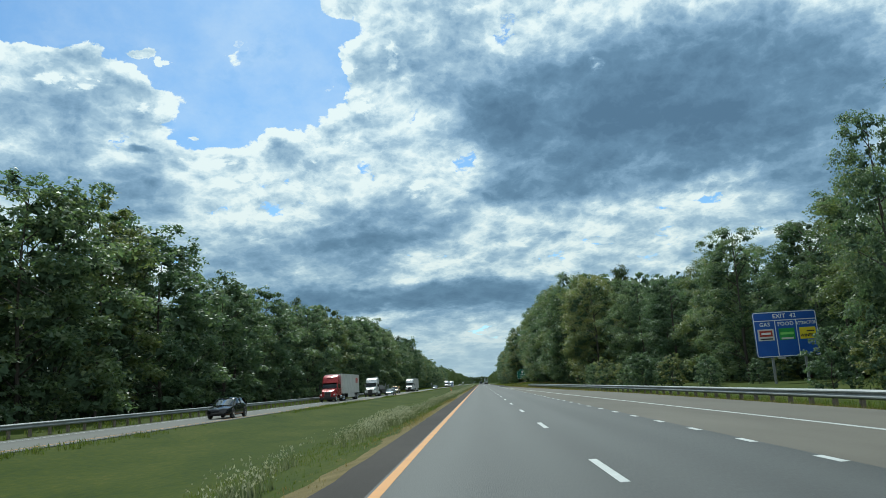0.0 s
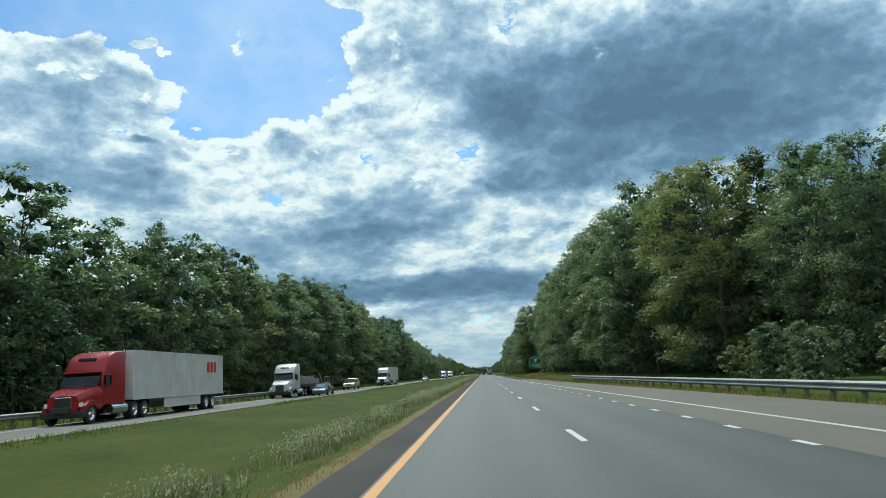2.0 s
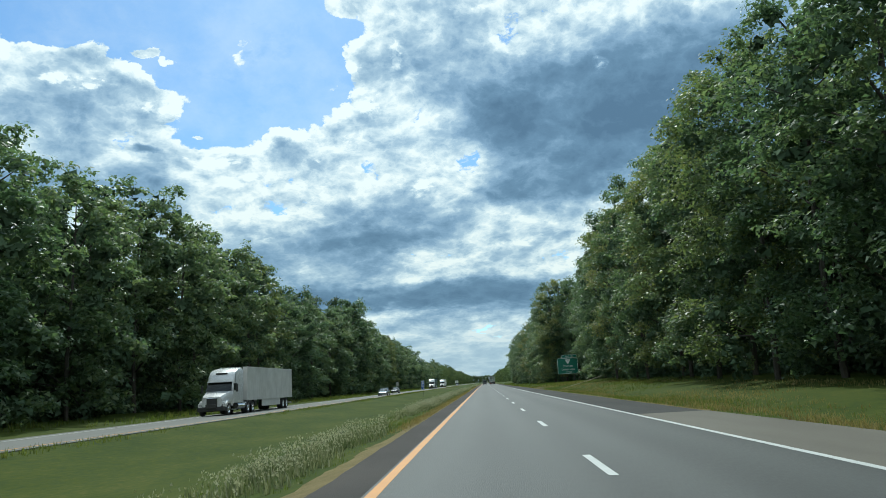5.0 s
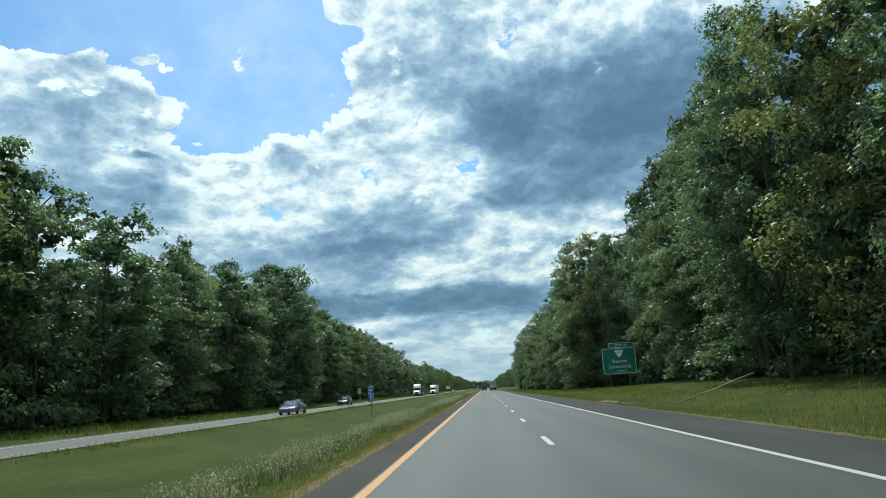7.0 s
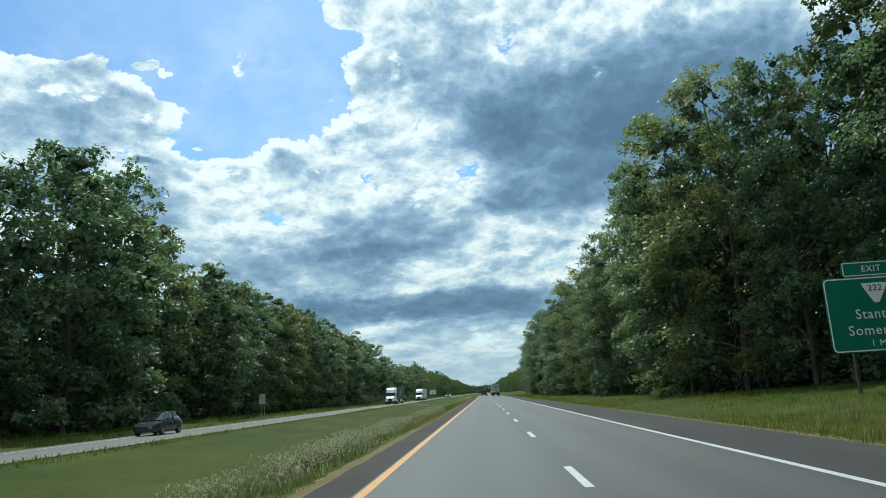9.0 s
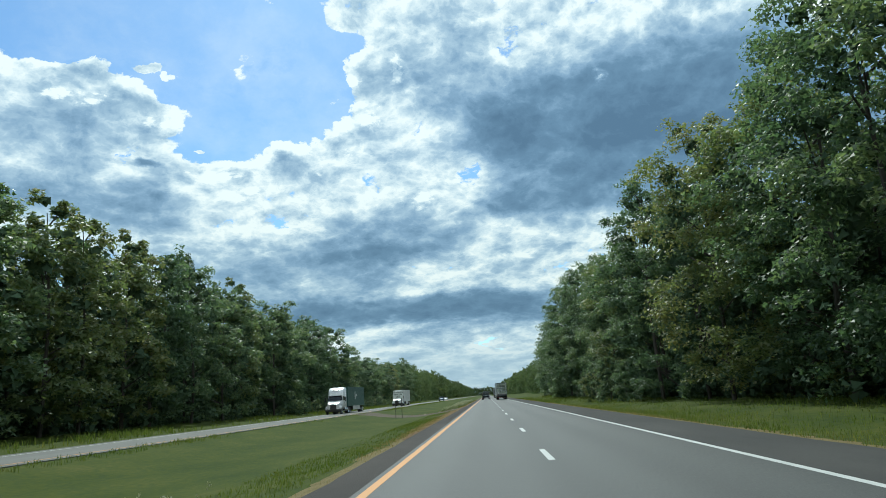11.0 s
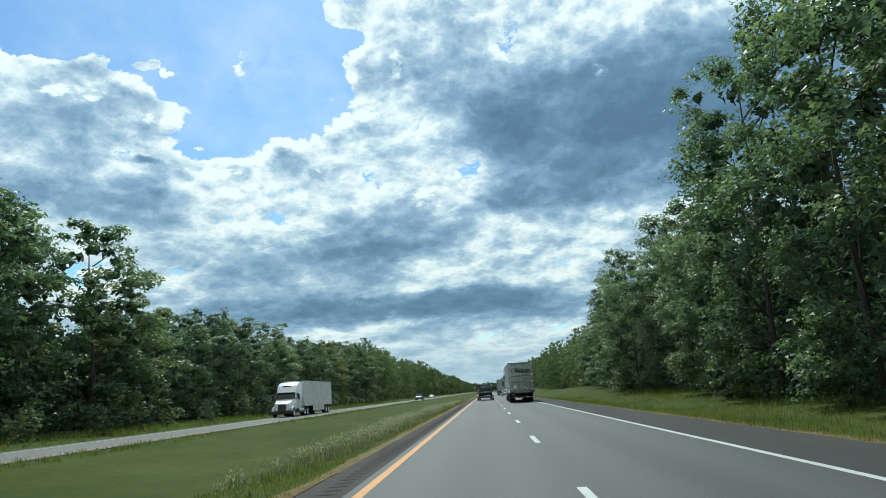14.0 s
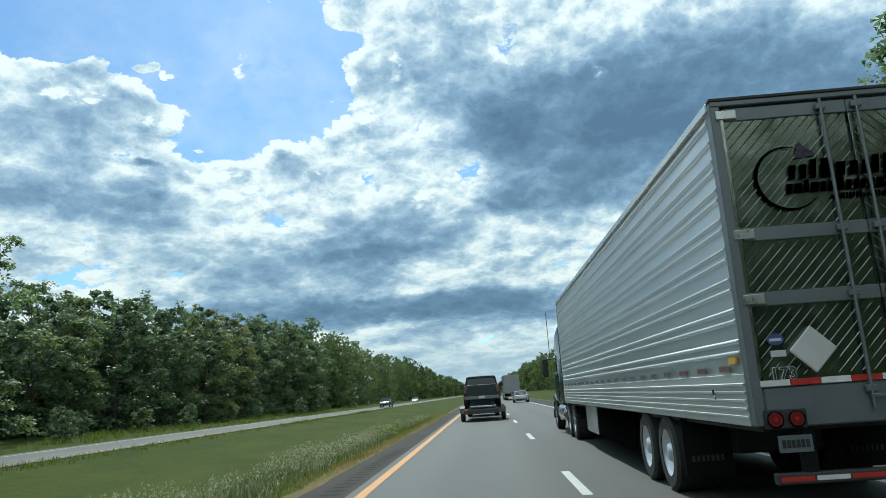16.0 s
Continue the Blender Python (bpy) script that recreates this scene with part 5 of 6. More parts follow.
def plain_lorry(m, body_mat, side_mat, label, roof=3.95, box_marks=None, trailer="box"):
    """Tractor with a trailer; origin under the trailer's rear, front towards +y."""
    top = empty("semi_truck", m, label, "truck")
    L = 15.2
    if trailer == "box":
        part("trailer_box", box(-1.3, 1.3, 0, L, 1.12, 4.1, 0.03), side_mat, top)
        rib = None
        for s in (-1, 1):
            for k in range(24):
                if rib is None:
                    o = part("side_rib", box(-0.008, 0.008, -0.02, 0.02, 1.25, 4.0), side_mat, top)
                    rib = o.data
                else:
                    o = new("side_rib", rib)
                    o.parent = top
                o.location = (s * 1.3, 0.35 + k * 0.63, 0)
            part("top_rail", box(s * 1.3 - 0.02, s * 1.3 + 0.02, 0, L, 4.0, 4.11), side_mat, top)
            part("bottom_rail", box(s * 1.3 - 0.02, s * 1.3 + 0.02, 0, L, 1.10, 1.25), side_mat, top)
        for s in (-1, 1):
            part("side_skirt", box(s * 1.24 - 0.015, s * 1.24 + 0.015, 4.6, 10.8, 0.45, 1.12, 0.005), M_MUD, top)
        for k in range(2):
            part("rear_door", box(-1.26 + k * 1.27, -0.01 + k * 1.27, -0.03, 0.0, 1.2, 4.0, 0.01), side_mat, top)
        part("rear_bumper", box(-1.2, 1.2, -0.05, 0.05, 0.48, 0.6, 0.01), M_TAPE_W, top)
        if box_marks:
            box_marks(top)
    else:
        part("flat_deck", box(-1.28, 1.28, 0, L, 1.15, 1.42, 0.03), M_FRAME, top)
        for s in (-1, 1):
            part("side_board", box(s * 1.27 - 0.02, s * 1.27 + 0.02, 6.5, L - 0.6, 1.42, 2.05, 0.01), M_LOAD, top)
            part("side_skirt", box(s * 1.2 - 0.03, s * 1.2 + 0.03, 4.8, 11.5, 0.62, 1.15, 0.02), M_FRAME, top)
        for s in (-1, 1):
            for y in (0.2, 1.6, 3.0):
                part("stake", rod((s * 1.24, y, 1.4), (s * 1.24, y, 2.25), 0.025, seg=5), M_ALU, top)
            part("rail", rod((s * 1.24, 0.2, 2.25), (s * 1.24, 3.0, 2.25), 0.025, seg=5), M_ALU, top)
            part("brace", rod((s * 1.24, 4.6, 1.4), (s * 1.24, 6.0, 2.6), 0.04, seg=5), M_ALU, top)
        for k in range(9):
            part("load_block", box(-1.0, 1.0, 7.2 + k * 0.75, 7.75 + k * 0.75, 1.43, 2.15 + 0.08 * (k % 3), 0.05), M_LOAD, top)
    trailer_running_gear(top, 2.2, L)
    tractor(top, L + 0.9, body_mat, True, roof)
    return top


# the stainless refrigerated trailer in the right lane
SEMI_Y, SEMI_X = 554.0, 4.26


def reefer():
    top = empty("semi_truck", pose(SEMI_X, SEMI_Y, 0), "silver ribbed refrigerated trailer with quilted steel doors, hauled by dark lorry", "truck")
    L, w, zb, zt = 16.1, 1.3, 1.02, 4.17
    part("trailer_box", box(-w + 0.02, w - 0.02, 0.06, L, zb + 0.25, zt - 0.03, 0.02), M_ALU, top, "ribbed aluminium side walls")
    for s in (-1, 1):
        # long horizontal ribs
        for k in range(16):
            z = 1.70 + (k // 2) * 0.297 + (k % 2) * (0.105 if k < 14 else 0.2)
            pr = [(s * (w - 0.02), z - 0.026), (s * (w + 0.014), z - 0.012), (s * (w + 0.018), z), (s * (w + 0.014), z + 0.012), (s * (w - 0.02), z + 0.026)]
            part("side_rib", sweep(pr, [0.1, L * 0.5, L - 0.05]), M_ALU, top)
        for k in range(5):
            z = 1.10 + k * 0.075
            part("lower_rib", sweep([(s * (w - 0.03), z - 0.024), (s * (w + 0.026), z - 0.010), (s * (w + 0.026), z + 0.010), (s * (w - 0.03), z + 0.024)], [0.1, L - 0.05]), M_ALU, top)
        part("bottom_rail", box(*sorted((s * (w - 0.03), s * (w + 0.006))), 0.1, L - 0.05, zb, 1.5, 0.004), M_ALU, top)
        part("top_rail", box(*sorted((s * (w - 0.03), s * (w + 0.022))), 0.02, L, zt - 0.10, zt, 0.012), M_RIB, top)
        for k in range(20):
            part("reflector_tape", box(s * (w + 0.012) - 0.004, s * (w + 0.012) + 0.004, 0.45 + k * 0.78, 0.75 + k * 0.78, 1.53, 1.585), M_BROWN_RED if k < 3 else M_SILL, top)
        bm = bmesh.new()
        prev = None
        for y, inset in ((5.45, 0.0), (9.8, 0.0), (11.3, 0.02), (12.2, 0.08), (12.9, 0.2), (13.4, 0.36)):
            row = [bm.verts.new((s * (1.285 - inset), y, z)) for z in (0.40, 0.70, 1.03)]
            if prev:
                for q in range(2):
                    bm.faces.new((prev[q], row[q], row[q + 1], prev[q + 1]))
            prev = row
        bmesh.ops.solidify(bm, geom=bm.faces[:], thickness=0.02)
        part("side_skirt", bm, M_MUD, top, "dusty white curved side skirt", smooth=True)
        part("marker_lamp", box(s * (w + 0.012) - 0.01, s * (w + 0.012) + 0.01, 0.22, 0.42, 1.60, 1.66), surf("amber_lens", [(0.6, 0.35, 0.03), (0.7, 0.42, 0.05)]), top)
    bm = rod((-w - 0.03, 1.0, 1.36), (-w - 0.03, 1.0, 1.30), 0.012, seg=5)
    add_rod(bm, (-w - 0.03, 1.0, 1.30), (-w - 0.04, 0.93, 1.27), 0.012, seg=5)
    part("hook", bm, M_BLACK, top)
    part("roof_skin", box(-w + 0.01, w - 0.01, 0.05, L, zt - 0.028, zt + 0.008, 0.01), M_MUD, top)
    part("front_wall", box(-w, w, L, L + 0.08, 1.1, zt, 0.02), M_MUD, top)
    part("cooling_unit", box(-1.0, 1.0, L + 0.08, L + 0.55, 2.2, zt - 0.1, 0.06, 2), M_MUD, top)
    part("floor_frame", box(-1.2, 1.2, 0.1, L - 0.2, zb - 0.06, zb + 0.12), M_FRAME, top)
    # rear frame
    for s in (-1, 1):
        part("rear_post", box(s * (w - 0.045) - 0.05, s * (w - 0.045) + 0.05, -0.05, 0.10, zb, zt - 0.02, 0.012), M_SILL, top)
        part("rain_gutter", box(s * (w - 0.09) - 0.015, s * (w - 0.09) + 0.015, -0.065, -0.05, 1.45, zt - 0.15), M_CHROME, top)
    part("rear_header", box(-w, w, -0.06, 0.10, zt - 0.075, zt - 0.02, 0.008), M_SILL, top)
    part("header_lip", box(-w - 0.01, w + 0.01, -0.07, 0.02, zt - 0.02, zt + 0.012, 0.006), M_FRAME, top)
    part("rear_sill", box(-w + 0.1, w - 0.1, -0.042, 0.10, zb - 0.02, 1.36, 0.015), M_SILL, top, "grey steel rear sill in darkened backlit tone")
    zt_d, zb_d = zt - 0.11, 1.38
    for k, s in enumerate((-1, 1)):
        door = part("rear_door", box(s * 0.60 - 0.585, s * 0.60 + 0.585, -0.035, 0.0, zb_d, zt_d, 0.006), M_STAIN, top, "mirror-like quilted stainless steel door")
        # diagonal quilting bars, cut at the door's edges
        step = 0.105
        x0, x1 = s * 0.60 - 0.57, s * 0.60 + 0.57
        for z0, z1 in ((1.46, 2.10), (2.24, 2.72), (2.86, zt_d - 0.12)):
            q = z0 - 1.2
            while q < z1 + 0.1:
                # the line z = q + (x - x0) * slope
                pts = []
                for t in (0.0, 1.0):
                    pts.append((x0 + (x1 - x0) * t, q + 1.14 * (t if s < 0 else 1 - t) * 1.0))
                (xa, za), (xb, zb2) = pts
                dz = zb2 - za
                t0, t1 = sorted(((z0 - za) / dz, (z1 - za) / dz))
                t0, t1 = max(0.0, t0), min(1.0, t1)
                if t1 - t0 > 0.04:
                    a = (xa + (xb - xa) * t0, -0.036, za + dz * t0)
                    b = (xa + (xb - xa) * t1, -0.036, za + dz * t1)
                    part("quilt_ridge", rod(a, b, 0.006, seg=4), M_QUILT, door)
                q += step
        for z in (2.17, 2.79, zt_d - 0.06):
            band = part("door_band", box(s * 0.60 - 0.595, s * 0.60 + 0.595, -0.052, -0.034, z - 0.065, z + 0.065, 0.006), M_SILL, door)
            part("hinge", box(s * 1.14 - 0.12, s * 1.14 + 0.08, -0.075, -0.05, z - 0.05, z + 0.05, 0.01), M_RIB, door)
        for xr in ((-0.26,) if s < 0 else (0.08,)):
            bm = rod((xr, -0.085, 1.12), (xr, -0.085, zt_d + 0.02), 0.017, seg=8)
            for z in (1.30, 2.17, 2.79, zt_d - 0.06):
                add_box(bm, xr - 0.05, xr + 0.05, -0.1, -0.05, z - 0.03, z + 0.03, 0.008)
            part("lock_rod", bm, M_SILL, door)
            part("lock_handle", box(xr - 0.02, xr + 0.24, -0.11, -0.095, 1.215, 1.25, 0.006), M_SILL, door)
    # red and white conspicuity tape
    for k in range(9):
        x = -1.22 + k * 0.272
        part("reflector_tape", box(x, x + 0.265, -0.058, -0.050, 1.37, 1.425), M_TAPE_W if k % 2 == 0 else M_TAPE_R, top)
    # white hinged placard holder, set on its corner
    bm = box(-0.155, 0.155, -0.012, 0.012, -0.155, 0.155, 0.012)
    p = part("placard_holder", bm, M_MUD, top, "white diamond placard holder")
    p.matrix_local = pose(-0.71, -0.075, 1.68, 0, 45, 0)
    # company mark as plain shapes: an open ring with an arrow head and solid bars
    bm = bmesh.new()
    for k in range(36):
        a0, a1 = math.radians(70 + k * 6.9), math.radians(70 + (k + 1) * 6.9)
        wdt = 0.004 + 0.015 * math.sin(math.pi * (k + 0.5) / 36)
        v = []
        for a, r in ((a0, 0.31 - wdt), (a0, 0.31 + wdt), (a1, 0.31 + wdt), (a1, 0.31 - wdt)):
            v.append(bm.verts.new((-0.66 + r * 1.0 * math.cos(a), -0.060, 3.31 + r * math.sin(a))))
        bm.faces.new(v)
    bmesh.ops.solidify(bm, geom=bm.faces[:], thickness=0.006)
    part("mark_ring", bm, M_MARK, top)
    part("mark_arrow", prism(((-0.52, 3.66), (-0.36, 3.52), (-0.58, 3.50)), 0.006), M_ARROW, top).location = (0, -0.062, 0)
    rr = random.Random(8)
    for row, (z, h, xa, xb) in enumerate(((3.39, 0.17, -0.66, 0.92), (3.22, 0.11, -0.70, 0.92), (3.10, 0.05, -0.30, 0.92))):
        x = xa
        while x < xb:
            wd = h * rr.uniform(0.22, 0.5)
            hh = h if rr.random() < 0.45 else h * 0.72
            sh = 0.18 * h
            bm = bmesh.new()
            v = [bm.verts.new(c) for c in ((x, -0.062, z - h / 2), (x + wd, -0.062, z - h / 2), (x + wd + sh, -0.062, z - h / 2 + hh), (x + sh, -0.062, z - h / 2 + hh))]
            bm.faces.new(v)
            bmesh.ops.solidify(bm, geom=bm.faces[:], thickness=0.005)
            bar_ = part("mark_bar", bm, M_MARK, top)
            o = 0.010 if h > 0.1 else 0.004
            bm = bmesh.new()
            v = [bm.verts.new(c) for c in ((x - o, -0.057, z - h / 2 - o), (x + wd + o, -0.057, z - h / 2 - o), (x + wd + sh + o, -0.057, z - h / 2 + hh + o), (x + sh - o, -0.057, z - h / 2 + hh + o))]
            bm.faces.new(v)
            bmesh.ops.solidify(bm, geom=bm.faces[:], thickness=0.002)
            part("outline", bm, M_SILL, bar_)
            x += wd + h * 0.34
    lettering("173", 0.15, M_PLATE, top, facing(-1.0, -0.058, 1.475), bold=0.007)
    lettering("173", 0.15, M_INK, top, facing(-1.0, -0.063, 1.475), bold=0.001)
    bm = bmesh.new()
    bmesh.ops.create_cone(bm, cap_ends=True, segments=20, radius1=0.075, radius2=0.075, depth=0.008, matrix=pose(-1.03, -0.06, 1.79, 90) @ Matrix.Diagonal((1.0, 0.72, 1.0, 1.0)))
    part("round_sticker", bm, surf("blue_sticker", [(0.03, 0.055, 0.17), (0.05, 0.08, 0.22)]), top)
    part("sticker_bar", box(-1.085, -0.975, -0.066, -0.063, 1.775, 1.80, 0.002), M_PLATE, top)
    part("sticker", box(-1.09, -0.95, -0.062, -0.055, 1.63, 1.69, 0.004), M_PLATE, top)
    bm = bmesh.new()
    bmesh.ops.create_cone(bm, cap_ends=True, segments=18, radius1=0.065, radius2=0.065, depth=0.008, matrix=pose(0.30, -0.06, 1.56, 90))
    part("round_sticker", bm, M_PLATE, top)
    # lamps in the sill
    for s in (-1, 1):
        lamp_box = part("lamp_box", box(s * 1.05 - 0.19, s * 1.05 + 0.19, -0.065, -0.05, 0.99, 1.16, 0.01), M_BLACK, top)
        for dx in (-0.095, 0.095):
            bm = bmesh.new()
            bmesh.ops.create_cone(bm, cap_ends=True, segments=18, radius1=0.072, radius2=0.06, depth=0.03, matrix=pose(s * 1.05 + dx, -0.075, 1.075, 90))
            lens = part("lamp", bm, M_LENS, lamp_box)
            bm = bmesh.new()
            for q in range(18):
                a0, a1 = q * math.tau / 18, (q + 1) * math.tau / 18
                bm.faces.new([bm.verts.new((s * 1.05 + dx + r * math.cos(a), -0.085, 1.075 + r * math.sin(a))) for a, r in ((a0, 0.066), (a0, 0.076), (a1, 0.076), (a1, 0.066))])
            bmesh.ops.solidify(bm, geom=bm.faces[:], thickness=0.006)
            part("lamp_ring", bm, M_RIB, lens)
            bm = bmesh.new()
            bmesh.ops.create_cone(bm, cap_ends=True, segments=14, radius1=0.02, radius2=0.018, depth=0.01, matrix=pose(s * 1.05 + dx, -0.092, 1.075, 90))
            part("lamp_core", bm, M_RED, lens)
    pl = part("number_plate", box(-1.13, -0.83, -0.03, -0.02, 0.78, 0.93), M_SILL, top)
    for k in range(6):
        part("plate_bar", box(-1.10 + k * 0.042, -1.068 + k * 0.042, -0.034, -0.031, 0.82, 0.89), M_INK, pl)
    # underrun guard
    bar = part("underrun_bar", box(-1.18, 1.42, -0.02, 0.08, 0.50, 0.60, 0.012), M_FRAME, top)
    for k in range(8):
        part("reflector_tape", box(-1.15 + k * 0.31, -0.86 + k * 0.31, -0.026, -0.021, 0.53, 0.57), M_TAPE_W if k % 2 else M_TAPE_R, bar)
    for s in (-1, 1):
        part("underrun_leg", box(s * 0.85 - 0.06, s * 0.85 + 0.06, 0.0, 0.12, 0.55, 1.05, 0.01), M_FLAP, top)
        part("mud_flap", box(s * 0.98 - 0.30, s * 0.98 + 0.30, 2.7, 2.72, 0.28, 1.0), M_FLAP, top)
        for k in range(7):
            part("flap_bar", box(s * 0.98 - 0.21 + k * 0.06, s * 0.98 - 0.175 + k * 0.06, 2.69, 2.70, 0.46, 0.53), M_FRAME, top)
    trailer_running_gear(top, 3.6, L)
    tractor(top, L + 1.1, paint("dark_green_paint", (0.012, 0.035, 0.030), 0.2, 0.3), True, 3.6)
    return top


reefer()
car_trailer(pose(0.25, 586.6, 0), "dark steel open car trailer carrying a pickup", 6.2)
pickup(pose(0.25, 587.3, 0.645), paint("dark_green_pickup_paint", (0.022, 0.035, 0.035), 0.35, 0.4), "dark green older pickup truck standing on a car trailer", None, M_SILL, M_BROWN_RED)
pickup(pose(0.22, 594.6, 0), paint("dark_blue_pickup_paint", (0.02, 0.03, 0.05), 0.3, 0.4), "dark blue pickup truck hauling the car trailer")
car(pose(4.75, 638.0, 0), paint("silver_paint", (0.50, 0.51, 0.52)), "silver sedan following a white box lorry")
plain_lorry(pose(4.75, 668.0, 0), paint("white_lorry_paint", (0.7, 0.7, 0.7)), paint("grey_box_paint", (0.24, 0.25, 0.26), 0.5, 0.1), "grey box trailer lorry driving ahead of the sedan")

# oncoming traffic
INNER, OUTER = -19.4, -22.7


def oncoming(x, front, length):
    return pose(x, front + length, 0, 0, 0, 180)


car(oncoming(INNER, 51.0, 4.4), paint("black_car_paint", (0.012, 0.014, 0.018), 0.15, 0.4), "glossy black hatchback on the opposite carriageway", "hatch", L=4.4, H=1.5)


def red_marks(top):
    for s in (-1, 1):
        for k in range(3):
            part("mark_bar", box(s * 1.31 - 0.005, s * 1.31 + 0.005, 1.5 + k * 0.72, 2.0 + k * 0.72, 2.75, 3.55, 0.003), M_TAPE_R, top)


plain_lorry(oncoming(OUTER, 105.0, 20.4), paint("red_lorry_paint", (0.33, 0.025, 0.03)), M_MUD, "red tractor lorry with a white box trailer", 4.0, red_marks)
plain_lorry(oncoming(OUTER, 146.5, 20.4), paint("white_tractor_paint", (0.60, 0.60, 0.60)), M_MUD, "white tractor lorry with a loaded dark flatbed", 3.8, None, "flat")
car(oncoming(INNER, 151.0, 4.9), paint("steel_grey_paint", (0.20, 0.23, 0.26), 0.2, 0.6), "metallic steel-grey sedan on the opposite carriageway", L=4.9)
pickup(oncoming(OUTER, 187.5, 5.6), paint("cream_paint", (0.55, 0.45, 0.28)), "cream work pickup with an orange canopy", paint("orange_canopy_paint", (0.60, 0.26, 0.05)))
plain_lorry(oncoming(OUTER, 228.0, 20.4), paint("pale_tractor_paint", (0.62, 0.62, 0.63)), M_MUD, "white lorry with a plain white box trailer")
car(oncoming(INNER, 306.0, 4.6), paint("blue_silver_paint", (0.30, 0.34, 0.38), 0.2, 0.6), "blue-silver sedan on the opposite carriageway")
car(oncoming(OUTER, 351.0, 4.4), paint("charcoal_paint", (0.06, 0.065, 0.075), 0.2, 0.5), "charcoal hatchback on the opposite carriageway", "hatch", L=4.4, H=1.55)


def green_marks(top):
    for s in (-1, 1):
        part("mark_shape", box(s * 1.31 - 0.005, s * 1.31 + 0.005, 8.6, 9.2, 2.1, 3.4, 0.003), M_TAPE_W, top)
        for k in range(2):
            part("mark_bar", box(s * 1.31 - 0.005, s * 1.31 + 0.005, 7.2 + 0.6 * k, 7.65 + 0.6 * k, 2.6, 3.0), M_TAPE_W, top)


plain_lorry(oncoming(OUTER, 479.8, 20.4), paint("white_cab_paint", (0.68, 0.68, 0.68)), paint("green_trailer_paint", (0.02, 0.075, 0.065), 0.45, 0.0), "white tractor lorry with a dark green trailer", 4.0,
            green_marks)
plain_lorry(oncoming(OUTER, 558.0, 20.4), paint("pearl_white_paint", (0.72, 0.72, 0.72)), M_MUD, "white aerodynamic tractor lorry with a pale box trailer")
pickup(oncoming(INNER, 688.0, 5.6), paint("blue_pickup_paint", (0.03, 0.07, 0.14)), "dark blue pickup on the opposite carriageway")
car(oncoming(OUTER, 780.0, 4.6), paint("white_car_paint", (0.72, 0.72, 0.72)), "white sedan far along the opposite carriageway")


# ------------------------------------------------------------------ signs and roadside details
M_BLUE = surf("blue_sign_sheeting", [(0.012, 0.07, 0.33), (0.018, 0.09, 0.40)], 1.0, 0.45, fine=10)
M_GREEN = surf("green_sign_sheeting", [(0.006, 0.12, 0.085), (0.01, 0.15, 0.105)], 1.0, 0.45, fine=10)
M_SIGN_W = surf("white_sign_sheeting", [(0.62, 0.64, 0.64), (0.75, 0.76, 0.76)], 2.0, 0.45)
M_BACK = surf("bare_sign_back", [(0.30, 0.31, 0.31), (0.42, 0.43, 0.43)], 1.0, 0.5, metal=0.5)
M_LOGO_Y = surf("yellow_panel", [(0.62, 0.50, 0.02), (0.72, 0.58, 0.03)], 2.0, 0.5)
M_LOGO_G = surf("green_panel", [(0.03, 0.22, 0.04), (0.05, 0.30, 0.06)], 2.0, 0.5)
M_LOGO_R = surf("brick_red_panel", [(0.26, 0.03, 0.02), (0.35, 0.045, 0.03)], 2.0, 0.5)
M_ORANGE = surf("orange_plastic", [(0.55, 0.07, 0.02), (0.70, 0.11, 0.03)], 3.0, 0.55)
M_WOOD = surf("bleached_wood", [(0.26, 0.22, 0.16), (0.40, 0.35, 0.27)], 2.0, 0.85, bump=0.5, stretch=(1, 1, 0.3))


def rounded_panel(w, h, r, t=0.03):
    """Upright panel with round corners in the xz plane, centred, its face at y = -t/2."""
    bm = bmesh.new()
    pts = []
    for cx, cz, a0 in ((w / 2 - r, h / 2 - r, 0), (-w / 2 + r, h / 2 - r, 90), (-w / 2 + r, -h / 2 + r, 180), (w / 2 - r, -h / 2 + r, 270)):
        for k in range(5):
            a = math.radians(a0 + 22.5 * k)
            pts.append((cx + r * math.cos(a), cz + r * math.sin(a)))
    f = [bm.verts.new((x, -t / 2, z)) for x, z in pts]
    b = [bm.verts.new((x, t / 2, z)) for x, z in pts]
    bm.faces.new(f)
    bm.faces.new(b[::-1])
    n = len(pts)
    for i in range(n):
        bm.faces.new((f[i], b[i], b[(i + 1) % n], f[(i + 1) % n]))
    return bm


def border(w, h, r, line):
    bm = bmesh.new()
    a, b = [], []
    for cx, cz, a0 in ((w / 2 - r, h / 2 - r, 0), (-w / 2 + r, h / 2 - r, 90), (-w / 2 + r, -h / 2 + r, 180), (w / 2 - r, -h / 2 + r, 270)):
        for k in range(5):
            q = math.radians(a0 + 22.5 * k)
            a.append(bm.verts.new((cx + r * math.cos(q), 0, cz + r * math.sin(q))))
            b.append(bm.verts.new((cx + (r - line) * math.cos(q), 0, cz + (r - line) * math.sin(q))))
    n = len(a)
    for i in range(n):
        bm.faces.new((a[i], a[(i + 1) % n], b[(i + 1) % n], b[i]))
    return bm


def posts(top, xs, z0, z1, y=0.08, mat=None, r=0.09):
    for x in xs:
        part("post", box(x - r, x + r, y - 0.05, y + 0.09, z0, z1, 0.01), mat or M_GALV, top)


def sign_part(top, name, bm, mat, x, y, z):
    o = part(name, bm, mat, top)
    o.location = (x, y, z)
    return o


